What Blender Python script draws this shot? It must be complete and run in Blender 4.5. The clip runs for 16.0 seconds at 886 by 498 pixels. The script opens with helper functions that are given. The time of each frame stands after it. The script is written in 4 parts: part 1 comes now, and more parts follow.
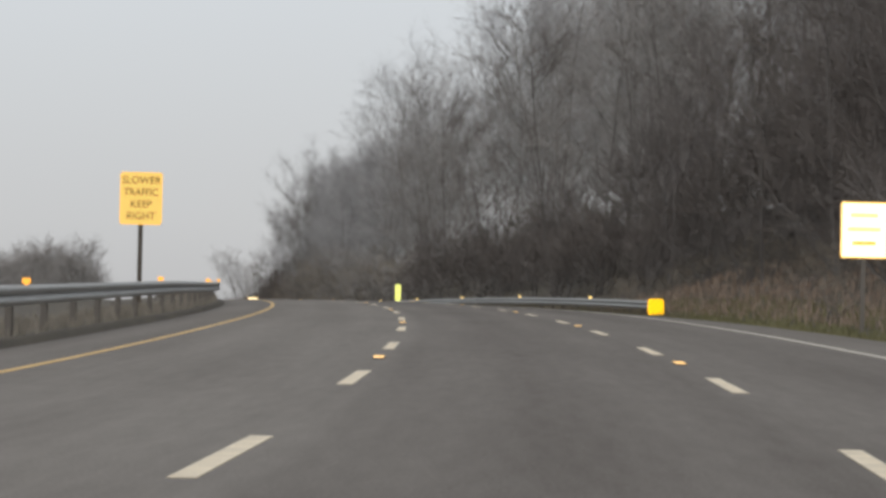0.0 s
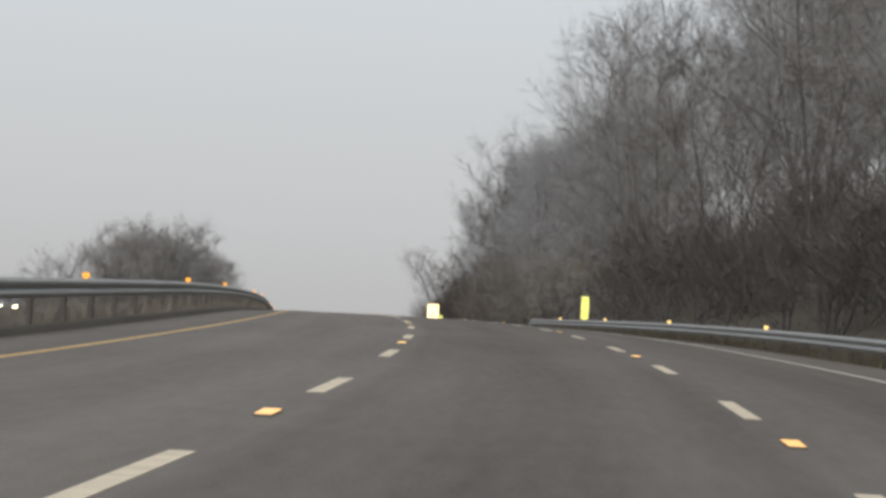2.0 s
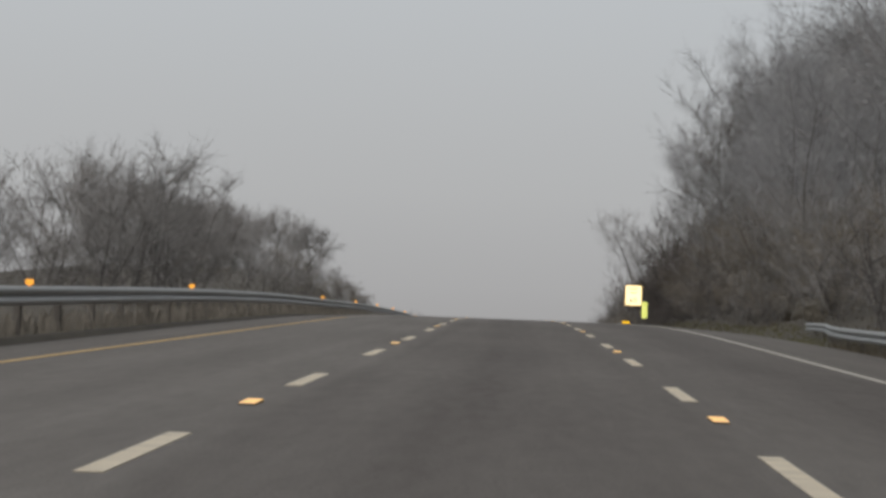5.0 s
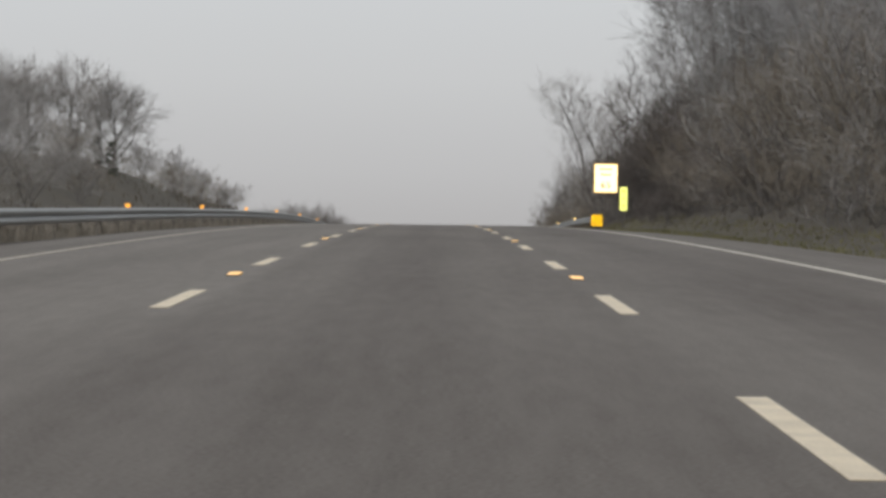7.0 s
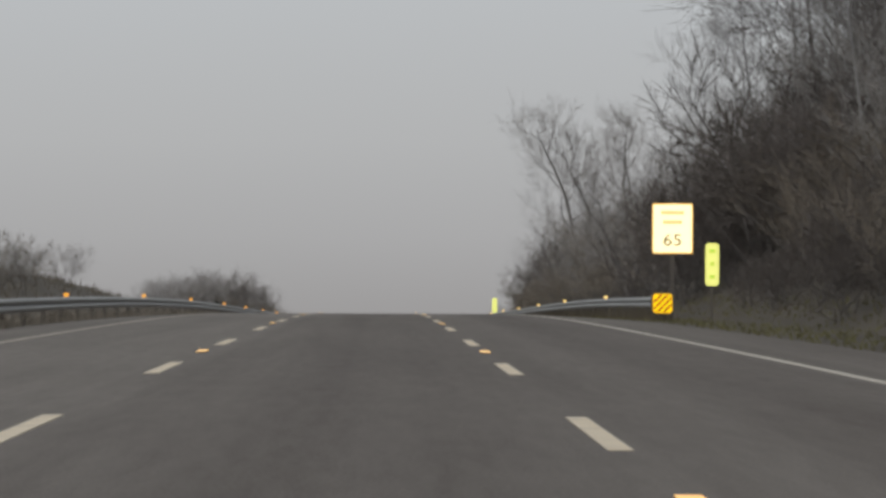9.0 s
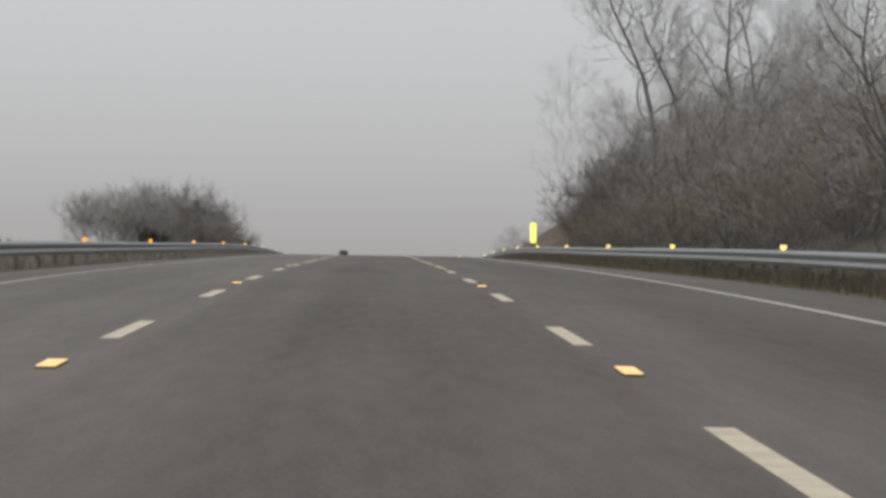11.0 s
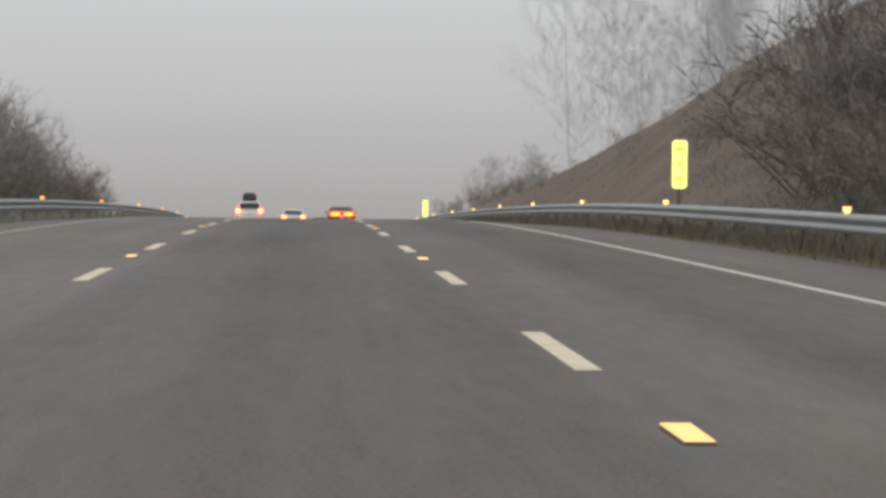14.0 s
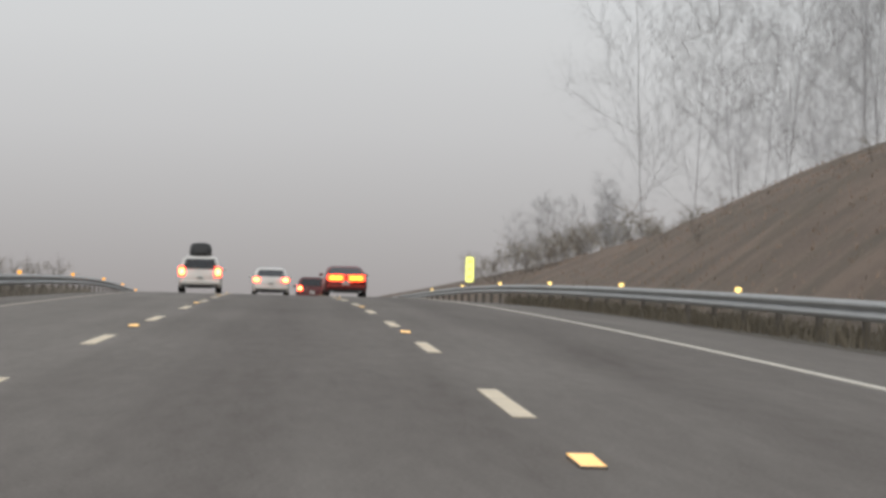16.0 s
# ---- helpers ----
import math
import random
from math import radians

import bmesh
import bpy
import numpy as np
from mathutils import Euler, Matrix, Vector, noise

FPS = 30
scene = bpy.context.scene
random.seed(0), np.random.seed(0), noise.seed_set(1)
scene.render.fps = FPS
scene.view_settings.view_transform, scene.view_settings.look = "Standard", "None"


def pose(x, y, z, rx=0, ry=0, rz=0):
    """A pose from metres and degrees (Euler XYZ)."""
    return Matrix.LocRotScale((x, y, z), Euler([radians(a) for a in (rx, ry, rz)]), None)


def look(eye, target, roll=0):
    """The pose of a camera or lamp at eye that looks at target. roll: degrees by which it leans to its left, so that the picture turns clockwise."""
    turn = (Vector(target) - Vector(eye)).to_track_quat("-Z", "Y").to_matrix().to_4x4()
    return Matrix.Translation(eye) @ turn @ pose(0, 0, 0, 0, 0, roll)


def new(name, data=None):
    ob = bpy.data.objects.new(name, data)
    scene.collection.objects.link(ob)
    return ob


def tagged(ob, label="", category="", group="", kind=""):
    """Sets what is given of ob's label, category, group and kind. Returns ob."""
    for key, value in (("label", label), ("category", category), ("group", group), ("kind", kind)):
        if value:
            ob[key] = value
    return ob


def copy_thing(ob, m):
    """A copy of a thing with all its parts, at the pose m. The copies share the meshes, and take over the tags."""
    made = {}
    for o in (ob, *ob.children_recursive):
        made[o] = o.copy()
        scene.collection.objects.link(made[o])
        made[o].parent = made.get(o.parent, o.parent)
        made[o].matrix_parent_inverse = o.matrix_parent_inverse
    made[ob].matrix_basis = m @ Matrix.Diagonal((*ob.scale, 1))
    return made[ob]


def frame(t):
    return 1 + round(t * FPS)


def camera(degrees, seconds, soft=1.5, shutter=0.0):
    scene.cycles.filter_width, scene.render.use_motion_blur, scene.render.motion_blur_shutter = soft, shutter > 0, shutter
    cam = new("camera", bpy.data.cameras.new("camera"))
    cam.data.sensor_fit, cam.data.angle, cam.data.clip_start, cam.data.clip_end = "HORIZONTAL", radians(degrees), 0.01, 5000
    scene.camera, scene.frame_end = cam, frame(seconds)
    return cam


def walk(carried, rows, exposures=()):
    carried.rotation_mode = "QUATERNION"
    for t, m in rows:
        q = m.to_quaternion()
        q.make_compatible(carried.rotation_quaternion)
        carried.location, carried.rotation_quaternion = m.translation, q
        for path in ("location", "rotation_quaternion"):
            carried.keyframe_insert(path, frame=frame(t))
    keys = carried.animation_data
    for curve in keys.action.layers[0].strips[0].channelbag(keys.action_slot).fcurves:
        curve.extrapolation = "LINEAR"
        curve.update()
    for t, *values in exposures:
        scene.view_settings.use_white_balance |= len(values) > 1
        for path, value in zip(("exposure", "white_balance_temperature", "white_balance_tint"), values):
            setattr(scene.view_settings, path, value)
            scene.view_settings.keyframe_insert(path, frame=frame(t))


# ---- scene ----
# ---------------------------------------------------------------- the road's line
# curvature (1/km) and vertical curvature (1/km) every 40 m from station -40
BEND = [2.682, 1.729, 0.896, 1.36, 1.157, -0.07, 0.177, -0.003, 0.032, 0.013, -0.064, -0.045, 0.053, -0.053, -0.161, 0.166, 0.29, 0.284, 0.075, -0.001, -0.007, -0.002]
SAG = [-0.069, 0.14, -0.11, -0.047, -0.216, -0.111, -0.02, -0.199, -0.123, -0.065, -0.262, -0.167, 0.033, -0.049, -0.283, -0.104, -0.118, -0.343, -0.062, 0.006, 0.004, 0.0]
KNOTS = np.arange(-40.0, 801.0, 40.0)
STEP = 2.0
ST = np.arange(-360.0, 2601.0, STEP)
bend = np.interp(ST, KNOTS, BEND) * 1e-3
sag = np.interp(ST, KNOTS, SAG) * 1e-3
bend[(ST < -80) | (ST > 800)] = 0
sag[(ST < -80) | (ST > 800)] = 0


def summed(a, even=True):
    b = (a[1:] + a[:-1]) / 2 if even else a[1:]
    return np.concatenate([[0.0], np.cumsum(b * STEP)])


I0 = int(np.argmin(abs(ST - 200)))
HEAD = summed(bend)
HEAD -= HEAD[I0]
GRADE = summed(sag)
GRADE -= GRADE[I0]
LX, LY, LZ = summed(-np.sin(HEAD), False), summed(np.cos(HEAD), False), summed(GRADE)
LX, LY, LZ = LX - LX[I0], LY - LY[I0], LZ - LZ[I0]


def on(s, u, z=0.0):
    """World place of station s, offset u to the right of the middle lane, height z over the road."""
    h = np.interp(s, ST, HEAD)
    return (float(np.interp(s, ST, LX) + u * np.cos(h)), float(np.interp(s, ST, LY) + u * np.sin(h)),
            float(np.interp(s, ST, LZ) + z))


def heading(s):
    return math.degrees(np.interp(s, ST, HEAD))


def incline(s):
    return math.degrees(math.atan(np.interp(s, ST, GRADE)))


def stand(s, u, z=0.0, turn=0.0, tilt=0.0):
    """Pose at station s whose y axis runs along the road."""
    x, y, zz = on(s, u, z)
    return pose(x, y, zz, tilt, 0, heading(s) + turn)


# ---------------------------------------------------------------- the camera and its walk
cam = camera(17.82, 16.0, soft=3.4)
EYE = 1.015
# seconds, station, offset, yaw, pitch, roll
ROWS = [
    (0.00, -13.47, 0.202, 3.982, 1.535, 1.179),
    (0.50, 2.40, 0.150, 3.409, 1.160, 0.984),
    (1.00, 18.17, 0.178, 2.655, 1.390, 1.710),
    (1.50, 34.15, 0.312, 2.812, 1.661, 2.095),
    (2.00, 50.03, 0.351, 3.670, 1.494, 3.412),
    (2.50, 65.75, 0.250, 4.047, 0.812, 3.434),
    (3.00, 81.69, 0.182, 3.613, 1.113, 3.231),
    (3.50, 97.73, 0.223, 3.088, 1.317, 3.311),
    (3.70, 103.96, 0.254, 2.881, 1.188, 3.007),
    (4.12, 117.33, 0.261, 2.722, 1.132, 2.880),
    (4.54, 130.68, 0.278, 2.342, 0.999, 2.577),
    (4.96, 144.05, 0.298, 1.888, 0.839, 2.215),
    (5.38, 157.48, 0.315, 1.509, 0.705, 1.912),
    (5.80, 171.02, 0.322, 1.349, 0.649, 1.785),
    (6.00, 177.43, 0.305, 0.995, 0.000, 1.764),
    (6.50, 193.60, 0.344, 0.467, -1.051, 1.825),
    (7.00, 210.21, 0.345, -0.016, -1.467, 0.737),
    (7.50, 227.04, 0.400, -0.381, 0.118, 1.304),
    (8.00, 243.68, 0.469, -0.768, 0.859, 0.488),
    (8.50, 260.24, 0.450, -1.204, 0.538, 0.716),
    (9.00, 276.98, 0.458, -1.252, -0.198, 0.258),
    (9.50, 293.73, 0.425, -1.282, -0.395, 0.331),
    (10.00, 310.54, 0.345, -1.352, -0.866, 0.505),
    (10.50, 327.43, 0.251, -1.437, -1.428, 0.713),
    (11.00, 344.43, 0.172, -1.507, -1.898, 0.887),
    (11.50, 361.55, 0.139, -1.537, -2.096, 0.960),
    (12.00, 378.56, 0.102, -1.566, -1.922, 1.363),
    (12.50, 396.05, 0.114, -2.101, -1.632, 1.816),
    (13.00, 413.72, 0.188, -2.384, -1.440, 0.787),
    (13.50, 431.08, 0.286, -2.464, -2.797, 0.903),
    (14.00, 448.73, 0.283, -2.900, -3.257, 0.714),
    (14.50, 466.70, 0.299, -3.012, -4.150, 1.089),
    (15.00, 483.13, 0.301, -3.144, -4.028, 0.722),
    (15.50, 500.91, 0.369, -3.060, -4.129, 0.167),
    (16.00, 519.34, 0.425, -2.896, -2.291, 1.550),
]
walk(cam, [(t, pose(*on(s, u, EYE), 90 + p, 0, heading(s) + yaw) @ pose(0, 0, 0, 0, 0, roll))
           for t, s, u, yaw, p, roll in ROWS],
     [(0.0, 0.12), (0.5, 0.14), (3.5, -0.06), (5.8, -0.3), (6.0, -0.3), (6.5, -0.05), (7.0, 0.12), (8.0, -0.10), (9.0, -0.25), (11.5, 0.12), (12.5, 0.13), (13.5, 0.10), (14.0, 0.20),
      (14.5, 0.38), (15.0, 0.38), (15.5, 0.36), (16.0, 0.26)])

# ---------------------------------------------------------------- fog-grey sky and a veiled sun
world = bpy.data.worlds.new("world")
scene.world = world
world.use_nodes = True
wn, wl = world.node_tree.nodes, world.node_tree.links
wn.clear()
sky = wn.new("ShaderNodeTexSky")
sky.sky_type = "NISHITA"
sky.sun_disc = False
sky.sun_elevation, sky.sun_rotation = radians(38), radians(200)
sky.air_density, sky.dust_density = 1.0, 6.0
fogmix = wn.new("ShaderNodeMix")
fogmix.data_type = "RGBA"
fogmix.inputs["Factor"].default_value = 0.012
coord, cut = wn.new("ShaderNodeTexCoord"), wn.new("ShaderNodeSeparateXYZ")
wramp = wn.new("ShaderNodeValToRGB")
wmap = wn.new("ShaderNodeMapRange")
wmap.inputs["From Min"].default_value, wmap.inputs["From Max"].default_value = -0.10, 0.14
wramp.color_ramp.elements[0].position, wramp.color_ramp.elements[0].color = 0.0, (0.30, 0.285, 0.285, 1)
wramp.color_ramp.elements[1].position, wramp.color_ramp.elements[1].color = 1.0, (0.60, 0.63, 0.66, 1)
# the mist is duller towards the horizon and below it
for place, shade in ((0.17, (0.315, 0.295, 0.292)), (0.30, (0.400, 0.390, 0.390)), (0.42, (0.475, 0.473, 0.477)), (0.56, (0.530, 0.536, 0.542))):
    wramp.color_ramp.elements.new(place).color = (*shade, 1)
back, wout = wn.new("ShaderNodeBackground"), wn.new("ShaderNodeOutputWorld")
wl.new(coord.outputs["Generated"], cut.inputs[0])
wl.new(cut.outputs["Z"], wmap.inputs["Value"])
wl.new(wmap.outputs[0], wramp.inputs[0])
wl.new(wramp.outputs[0], fogmix.inputs["A"])
wl.new(sky.outputs[0], fogmix.inputs["B"])
wl.new(fogmix.outputs["Result"], back.inputs["Color"])
back.inputs["Strength"].default_value = 1.0
wl.new(back.outputs[0], wout.inputs[0])

sun = new("sun", bpy.data.lights.new("sun", "SUN"))
sun.data.energy, sun.data.angle, sun.data.color = 0.6, radians(25), (1.0, 0.96, 0.90)
sun.matrix_world = look((-20, -60, 55), (0, 0, 0))


# ---------------------------------------------------------------- materials
def material(name, colours, scale=4.0, rough=0.8, metal=0.0, bump=0.0, fine=60.0, spread=0.5, glow=None, stretch=(1, 1, 1),
             vary=0.0, coords="Object", spec=0.4):
    """A surface of two mixed colours at two scales of noise, with relief."""
    m = bpy.data.materials.new(name)
    m.use_nodes = True
    n, l = m.node_tree.nodes, m.node_tree.links
    p = n["Principled BSDF"]
    p.inputs["Metallic"].default_value = metal
    p.inputs["Specular IOR Level"].default_value = spec
    tc, mp = n.new("ShaderNodeTexCoord"), n.new("ShaderNodeMapping")
    mp.inputs["Scale"].default_value = stretch
    l.new(tc.outputs[coords], mp.inputs[0])
    a, b = n.new("ShaderNodeTexNoise"), n.new("ShaderNodeTexNoise")
    a.inputs["Scale"].default_value, a.inputs["Detail"].default_value = scale, 6
    b.inputs["Scale"].default_value, b.inputs["Detail"].default_value = fine, 3
    l.new(mp.outputs[0], a.inputs[0])
    l.new(mp.outputs[0], b.inputs[0])
    add = n.new("ShaderNodeMath")
    add.operation = "MULTIPLY_ADD"
    add.inputs[1].default_value = 0.45
    l.new(b.outputs[0], add.inputs[0])
    half = n.new("ShaderNodeMath")
    half.operation = "MULTIPLY"
    half.inputs[1].default_value = 0.6
    l.new(a.outputs[0], half.inputs[0])
    l.new(half.outputs[0], add.inputs[2])
    src = add.outputs[0]
    if vary:
        info, shift = n.new("ShaderNodeObjectInfo"), n.new("ShaderNodeMath")
        shift.operation = "MULTIPLY_ADD"
        shift.inputs[1].default_value = vary
        l.new(info.outputs["Random"], shift.inputs[0])
        l.new(src, shift.inputs[2])
        src = shift.outputs[0]
    r = n.new("ShaderNodeValToRGB")
    e = r.color_ramp.elements
    e[0].position, e[1].position = 0.5 - spread / 2, 0.5 + spread / 2 + vary
    e[0].color, e[1].color = (*colours[0], 1), (*colours[-1], 1)
    if len(colours) == 3:
        e.new(0.5 + vary / 2).color = (*colours[1], 1)
    l.new(src, r.inputs[0])
    l.new(r.outputs[0], p.inputs["Base Color"])
    rr = n.new("ShaderNodeMapRange")
    rr.inputs["To Min"].default_value, rr.inputs["To Max"].default_value = max(rough - 0.12, 0), min(rough + 0.12, 1)
    l.new(a.outputs[0], rr.inputs["Value"])
    l.new(rr.outputs[0], p.inputs["Roughness"])
    if bump:
        bu = n.new("ShaderNodeBump")
        bu.inputs["Strength"].default_value, bu.inputs["Distance"].default_value = bump, 0.02
        l.new(b.outputs[0], bu.inputs["Height"])
        l.new(bu.outputs[0], p.inputs["Normal"])
    if glow:
        p.inputs["Emission Color"].default_value, p.inputs["Emission Strength"].default_value = (*glow[0], 1), glow[1]
    return m


def asphalt_material():
    """Worn highway asphalt: stone speckle, patchy wear and smoother, paler wheel tracks along each lane."""
    m = bpy.data.materials.new("worn_asphalt")
    m.use_nodes = True
    n, l = m.node_tree.nodes, m.node_tree.links
    p = n["Principled BSDF"]
    uv, sep = n.new("ShaderNodeUVMap"), n.new("ShaderNodeSeparateXYZ")
    uv.uv_map = "lanes"
    l.new(uv.outputs[0], sep.inputs[0])

    def math_node(op, a, b=None, c=None):
        k = n.new("ShaderNodeMath")
        k.operation = op
        for i, v in enumerate((a, b, c)):
            if v is None:
                continue
            if isinstance(v, (int, float)):
                k.inputs[i].default_value = v
            else:
                l.new(v, k.inputs[i])
        return k.outputs[0]

    def noise_node(scale, detail, sx=1.0, sy=1.0):
        mp, t = n.new("ShaderNodeMapping"), n.new("ShaderNodeTexNoise")
        mp.inputs["Scale"].default_value = (sx, sy, 1)
        l.new(uv.outputs[0], mp.inputs[0])
        l.new(mp.outputs[0], t.inputs[0])
        t.inputs["Scale"].default_value, t.inputs["Detail"].default_value = scale, detail
        return t.outputs[0]

    # two wheel tracks a lane: a cosine of half a lane's width
    tracks = math_node("COSINE", math_node("MULTIPLY_ADD", sep.outputs[0], 2 * math.pi / 1.83, math.pi))
    # the middle lane is darker, the left lane and the shoulders paler
    across = n.new("ShaderNodeValToRGB")
    ae = across.color_ramp.elements
    ae[0].position, ae[0].color = 0.0, (0.62, 0.62, 0.62, 1)
    ae[1].position, ae[1].color = 1.0, (0.54, 0.54, 0.54, 1)
    for pos, v in ((0.165, 0.50), (0.175, 0.56), (0.24, 0.74), (0.31, 0.64), (0.37, 0.74), (0.397, 0.78), (0.412, 0.42), (0.50, 0.31), (0.595, 0.36), (0.612, 0.58), (0.66, 0.46), (0.70, 0.32), (0.80, 0.36), (0.83, 0.58)):
        ae.new(pos).color = (v, v, v, 1)
    l.new(math_node("MULTIPLY_ADD", sep.outputs[0], 1 / 16.2, 0.5), across.inputs[0])
    lane = math_node("SUBTRACT", across.outputs[0], 0.5)
    stone, patch, streak = noise_node(38, 4, 1, 0.8), noise_node(0.35, 6, 1, 0.25), noise_node(1.6, 5, 1, 0.03)
    v = math_node("MULTIPLY_ADD", stone, 0.65, -0.13)
    v = math_node("MULTIPLY_ADD", noise_node(7, 4, 1, 0.12), 0.30, v)
    v = math_node("MULTIPLY_ADD", patch, 0.35, v)
    v = math_node("MULTIPLY_ADD", streak, 0.35, v)
    v = math_node("MULTIPLY_ADD", tracks, 0.035, v)
    v = math_node("MULTIPLY_ADD", lane, 0.50, v)
    r = n.new("ShaderNodeValToRGB")
    e = r.color_ramp.elements
    # the brown of the dark end stands in for warm light on the road
    e[0].position, e[0].color = 0.30, (0.0612, 0.0480, 0.0388, 1)
    e[1].position, e[1].color = 0.95, (0.2060, 0.185, 0.164, 1)
    l.new(v, r.inputs[0])
    l.new(r.outputs[0], p.inputs["Base Color"])
    p.inputs["Roughness"].default_value = 0.82
    p.inputs["Specular IOR Level"].default_value = 0.3
    bu = n.new("ShaderNodeBump")
    bu.inputs["Strength"].default_value, bu.inputs["Distance"].default_value = 0.5, 0.01
    l.new(stone, bu.inputs["Height"])
    l.new(bu.outputs[0], p.inputs["Normal"])
    return m


ASPHALT = asphalt_material()
# warm cream put into the worn white for headlight light on the dashes
PAINT_WHITE = material("worn_headlit_white_paint", [(0.52, 0.435, 0.32), (0.88, 0.755, 0.565)], 2.5, 0.6, fine=90, spread=0.35, bump=0.3)
PAINT_YELLOW = material("worn_yellow_paint", [(0.50, 0.31, 0.10), (0.74, 0.49, 0.19)], 2.5, 0.6, fine=90, spread=0.35, bump=0.3)
EDGE_WHITE = material("greyish_white_paint", [(0.46, 0.42, 0.36), (0.76, 0.70, 0.60)], 2.5, 0.6, fine=90, spread=0.35, bump=0.3)
PAINT_FADED = material("faded_edge_paint", [(0.33, 0.29, 0.235), (0.56, 0.50, 0.41)], 2.5, 0.65, fine=90, spread=0.4, bump=0.3)
EARTH = material("grassy_earth", [(0.050, 0.043, 0.034), (0.088, 0.076, 0.060), (0.118, 0.102, 0.076)], 0.35, 0.95, fine=9, spread=0.45,
                 bump=0.8, coords="Object")


def bare_cut(m, colours):
    """Mixes a reddish-brown bare cut into the earth, on the right past the scrub, along a ragged border."""
    n, l = m.node_tree.nodes, m.node_tree.links
    p = n["Principled BSDF"]
    old = p.inputs["Base Color"].links[0].from_node
    ramp, mix = n.new("ShaderNodeValToRGB"), n.new("ShaderNodeMix")
    mix.data_type = "RGBA"
    e = ramp.color_ramp.elements
    e[0].position, e[1].position = 0.25, 0.75
    e[0].color, e[1].color = (*colours[0], 1), (*colours[1], 1)
    l.new(old.inputs[0].links[0].from_socket, ramp.inputs[0])
    uv, sep, rag, edge = n.new("ShaderNodeUVMap"), n.new("ShaderNodeSeparateXYZ"), n.new("ShaderNodeTexNoise"), n.new("ShaderNodeMath")
    uv.uv_map = "plan"
    l.new(uv.outputs[0], sep.inputs[0])
    l.new(uv.outputs[0], rag.inputs[0])
    rag.inputs["Scale"].default_value, rag.inputs["Detail"].default_value = 0.12, 5
    edge.operation = "MULTIPLY_ADD"
    edge.inputs[1].default_value = 90
    l.new(rag.outputs[0], edge.inputs[0])
    l.new(sep.outputs[1], edge.inputs[2])
    past, aside, both = n.new("ShaderNodeMapRange"), n.new("ShaderNodeMapRange"), n.new("ShaderNodeMath")
    past.inputs["From Min"].default_value, past.inputs["From Max"].default_value = 560, 592
    aside.inputs["From Min"].default_value, aside.inputs["From Max"].default_value = 9.8, 11.6
    both.operation = "MULTIPLY"
    l.new(edge.outputs[0], past.inputs["Value"])
    l.new(sep.outputs[0], aside.inputs["Value"])
    l.new(past.outputs[0], both.inputs[0])
    l.new(aside.outputs[0], both.inputs[1])
    l.new(both.outputs[0], mix.inputs["Factor"])
    l.new(old.outputs[0], mix.inputs["A"])
    l.new(ramp.outputs[0], mix.inputs["B"])
    # olive and dark weedy patches on the cut
    blot, level, weedy = n.new("ShaderNodeTexNoise"), n.new("ShaderNodeMapRange"), n.new("ShaderNodeMix")
    blot.inputs["Scale"].default_value, blot.inputs["Detail"].default_value, blot.inputs["Roughness"].default_value = 0.22, 7, 0.7
    level.inputs["From Min"].default_value, level.inputs["From Max"].default_value, level.inputs["To Max"].default_value = 0.46, 0.64, 0.75
    weedy.data_type = "RGBA"
    weedy.inputs["B"].default_value = (0.070, 0.064, 0.044, 1)
    l.new(uv.outputs[0], blot.inputs[0])
    l.new(blot.outputs[0], level.inputs["Value"])
    l.new(level.outputs[0], weedy.inputs["Factor"])
    l.new(ramp.outputs[0], weedy.inputs["A"])
    l.new(weedy.outputs["Result"], mix.inputs["B"])
    l.new(mix.outputs["Result"], p.inputs["Base Color"])


bare_cut(EARTH, [(0.086, 0.061, 0.046), (0.212, 0.158, 0.120)])
GALV = material("weathered_galvanised_steel", [(0.27, 0.27, 0.26), (0.46, 0.46, 0.45)], 1.2, 0.55, metal=0.45, fine=30, spread=0.5, vary=0.12)
POST_STEEL = material("dull_post_steel", [(0.115, 0.104, 0.092), (0.185, 0.168, 0.150)], 5, 0.7, metal=0.1, fine=60, vary=0.15)
POST_WOOD = material("dark_treated_wood", [(0.05, 0.04, 0.03), (0.11, 0.09, 0.07)], 6, 0.9, fine=50, stretch=(3, 3, 0.5), bump=0.5)
BARK = material("grey_bark", [(0.105, 0.096, 0.09), (0.19, 0.178, 0.17)], 2.0, 0.95, fine=14, spread=0.5, vary=0.25)
TWIG = material("grey_brown_twigs", [(0.24, 0.225, 0.215), (0.40, 0.38, 0.365)], 0.5, 0.95, fine=6, spread=0.5, vary=0.25)
# pale copies of the tree colours, standing in for haze over far trees
HAZED_TWIG = material("haze_paled_twigs", [(0.30, 0.295, 0.295), (0.44, 0.435, 0.435)], 0.5, 0.95, fine=6, spread=0.5, vary=0.2)
HAZED_BARK = material("haze_paled_bark", [(0.27, 0.265, 0.265), (0.40, 0.395, 0.395)], 2.0, 0.95, fine=14, spread=0.5, vary=0.2)
# dark copy of the twigs for near stands: thinner haze put into colour
DARK_TWIG = material("haze_free_dark_twigs", [(0.110, 0.097, 0.089), (0.200, 0.178, 0.165)], 0.5, 0.95, fine=6, spread=0.5, vary=0.25)
SCRUB = material("brown_scrub_twigs", [(0.175, 0.151, 0.122), (0.298, 0.262, 0.214)], 0.6, 0.95, fine=6, spread=0.5, vary=0.3)
DEADLEAF = material("withered_leaves", [(0.130, 0.088, 0.062), (0.230, 0.165, 0.120)], 0.8, 0.9, fine=8, spread=0.5, vary=0.3)
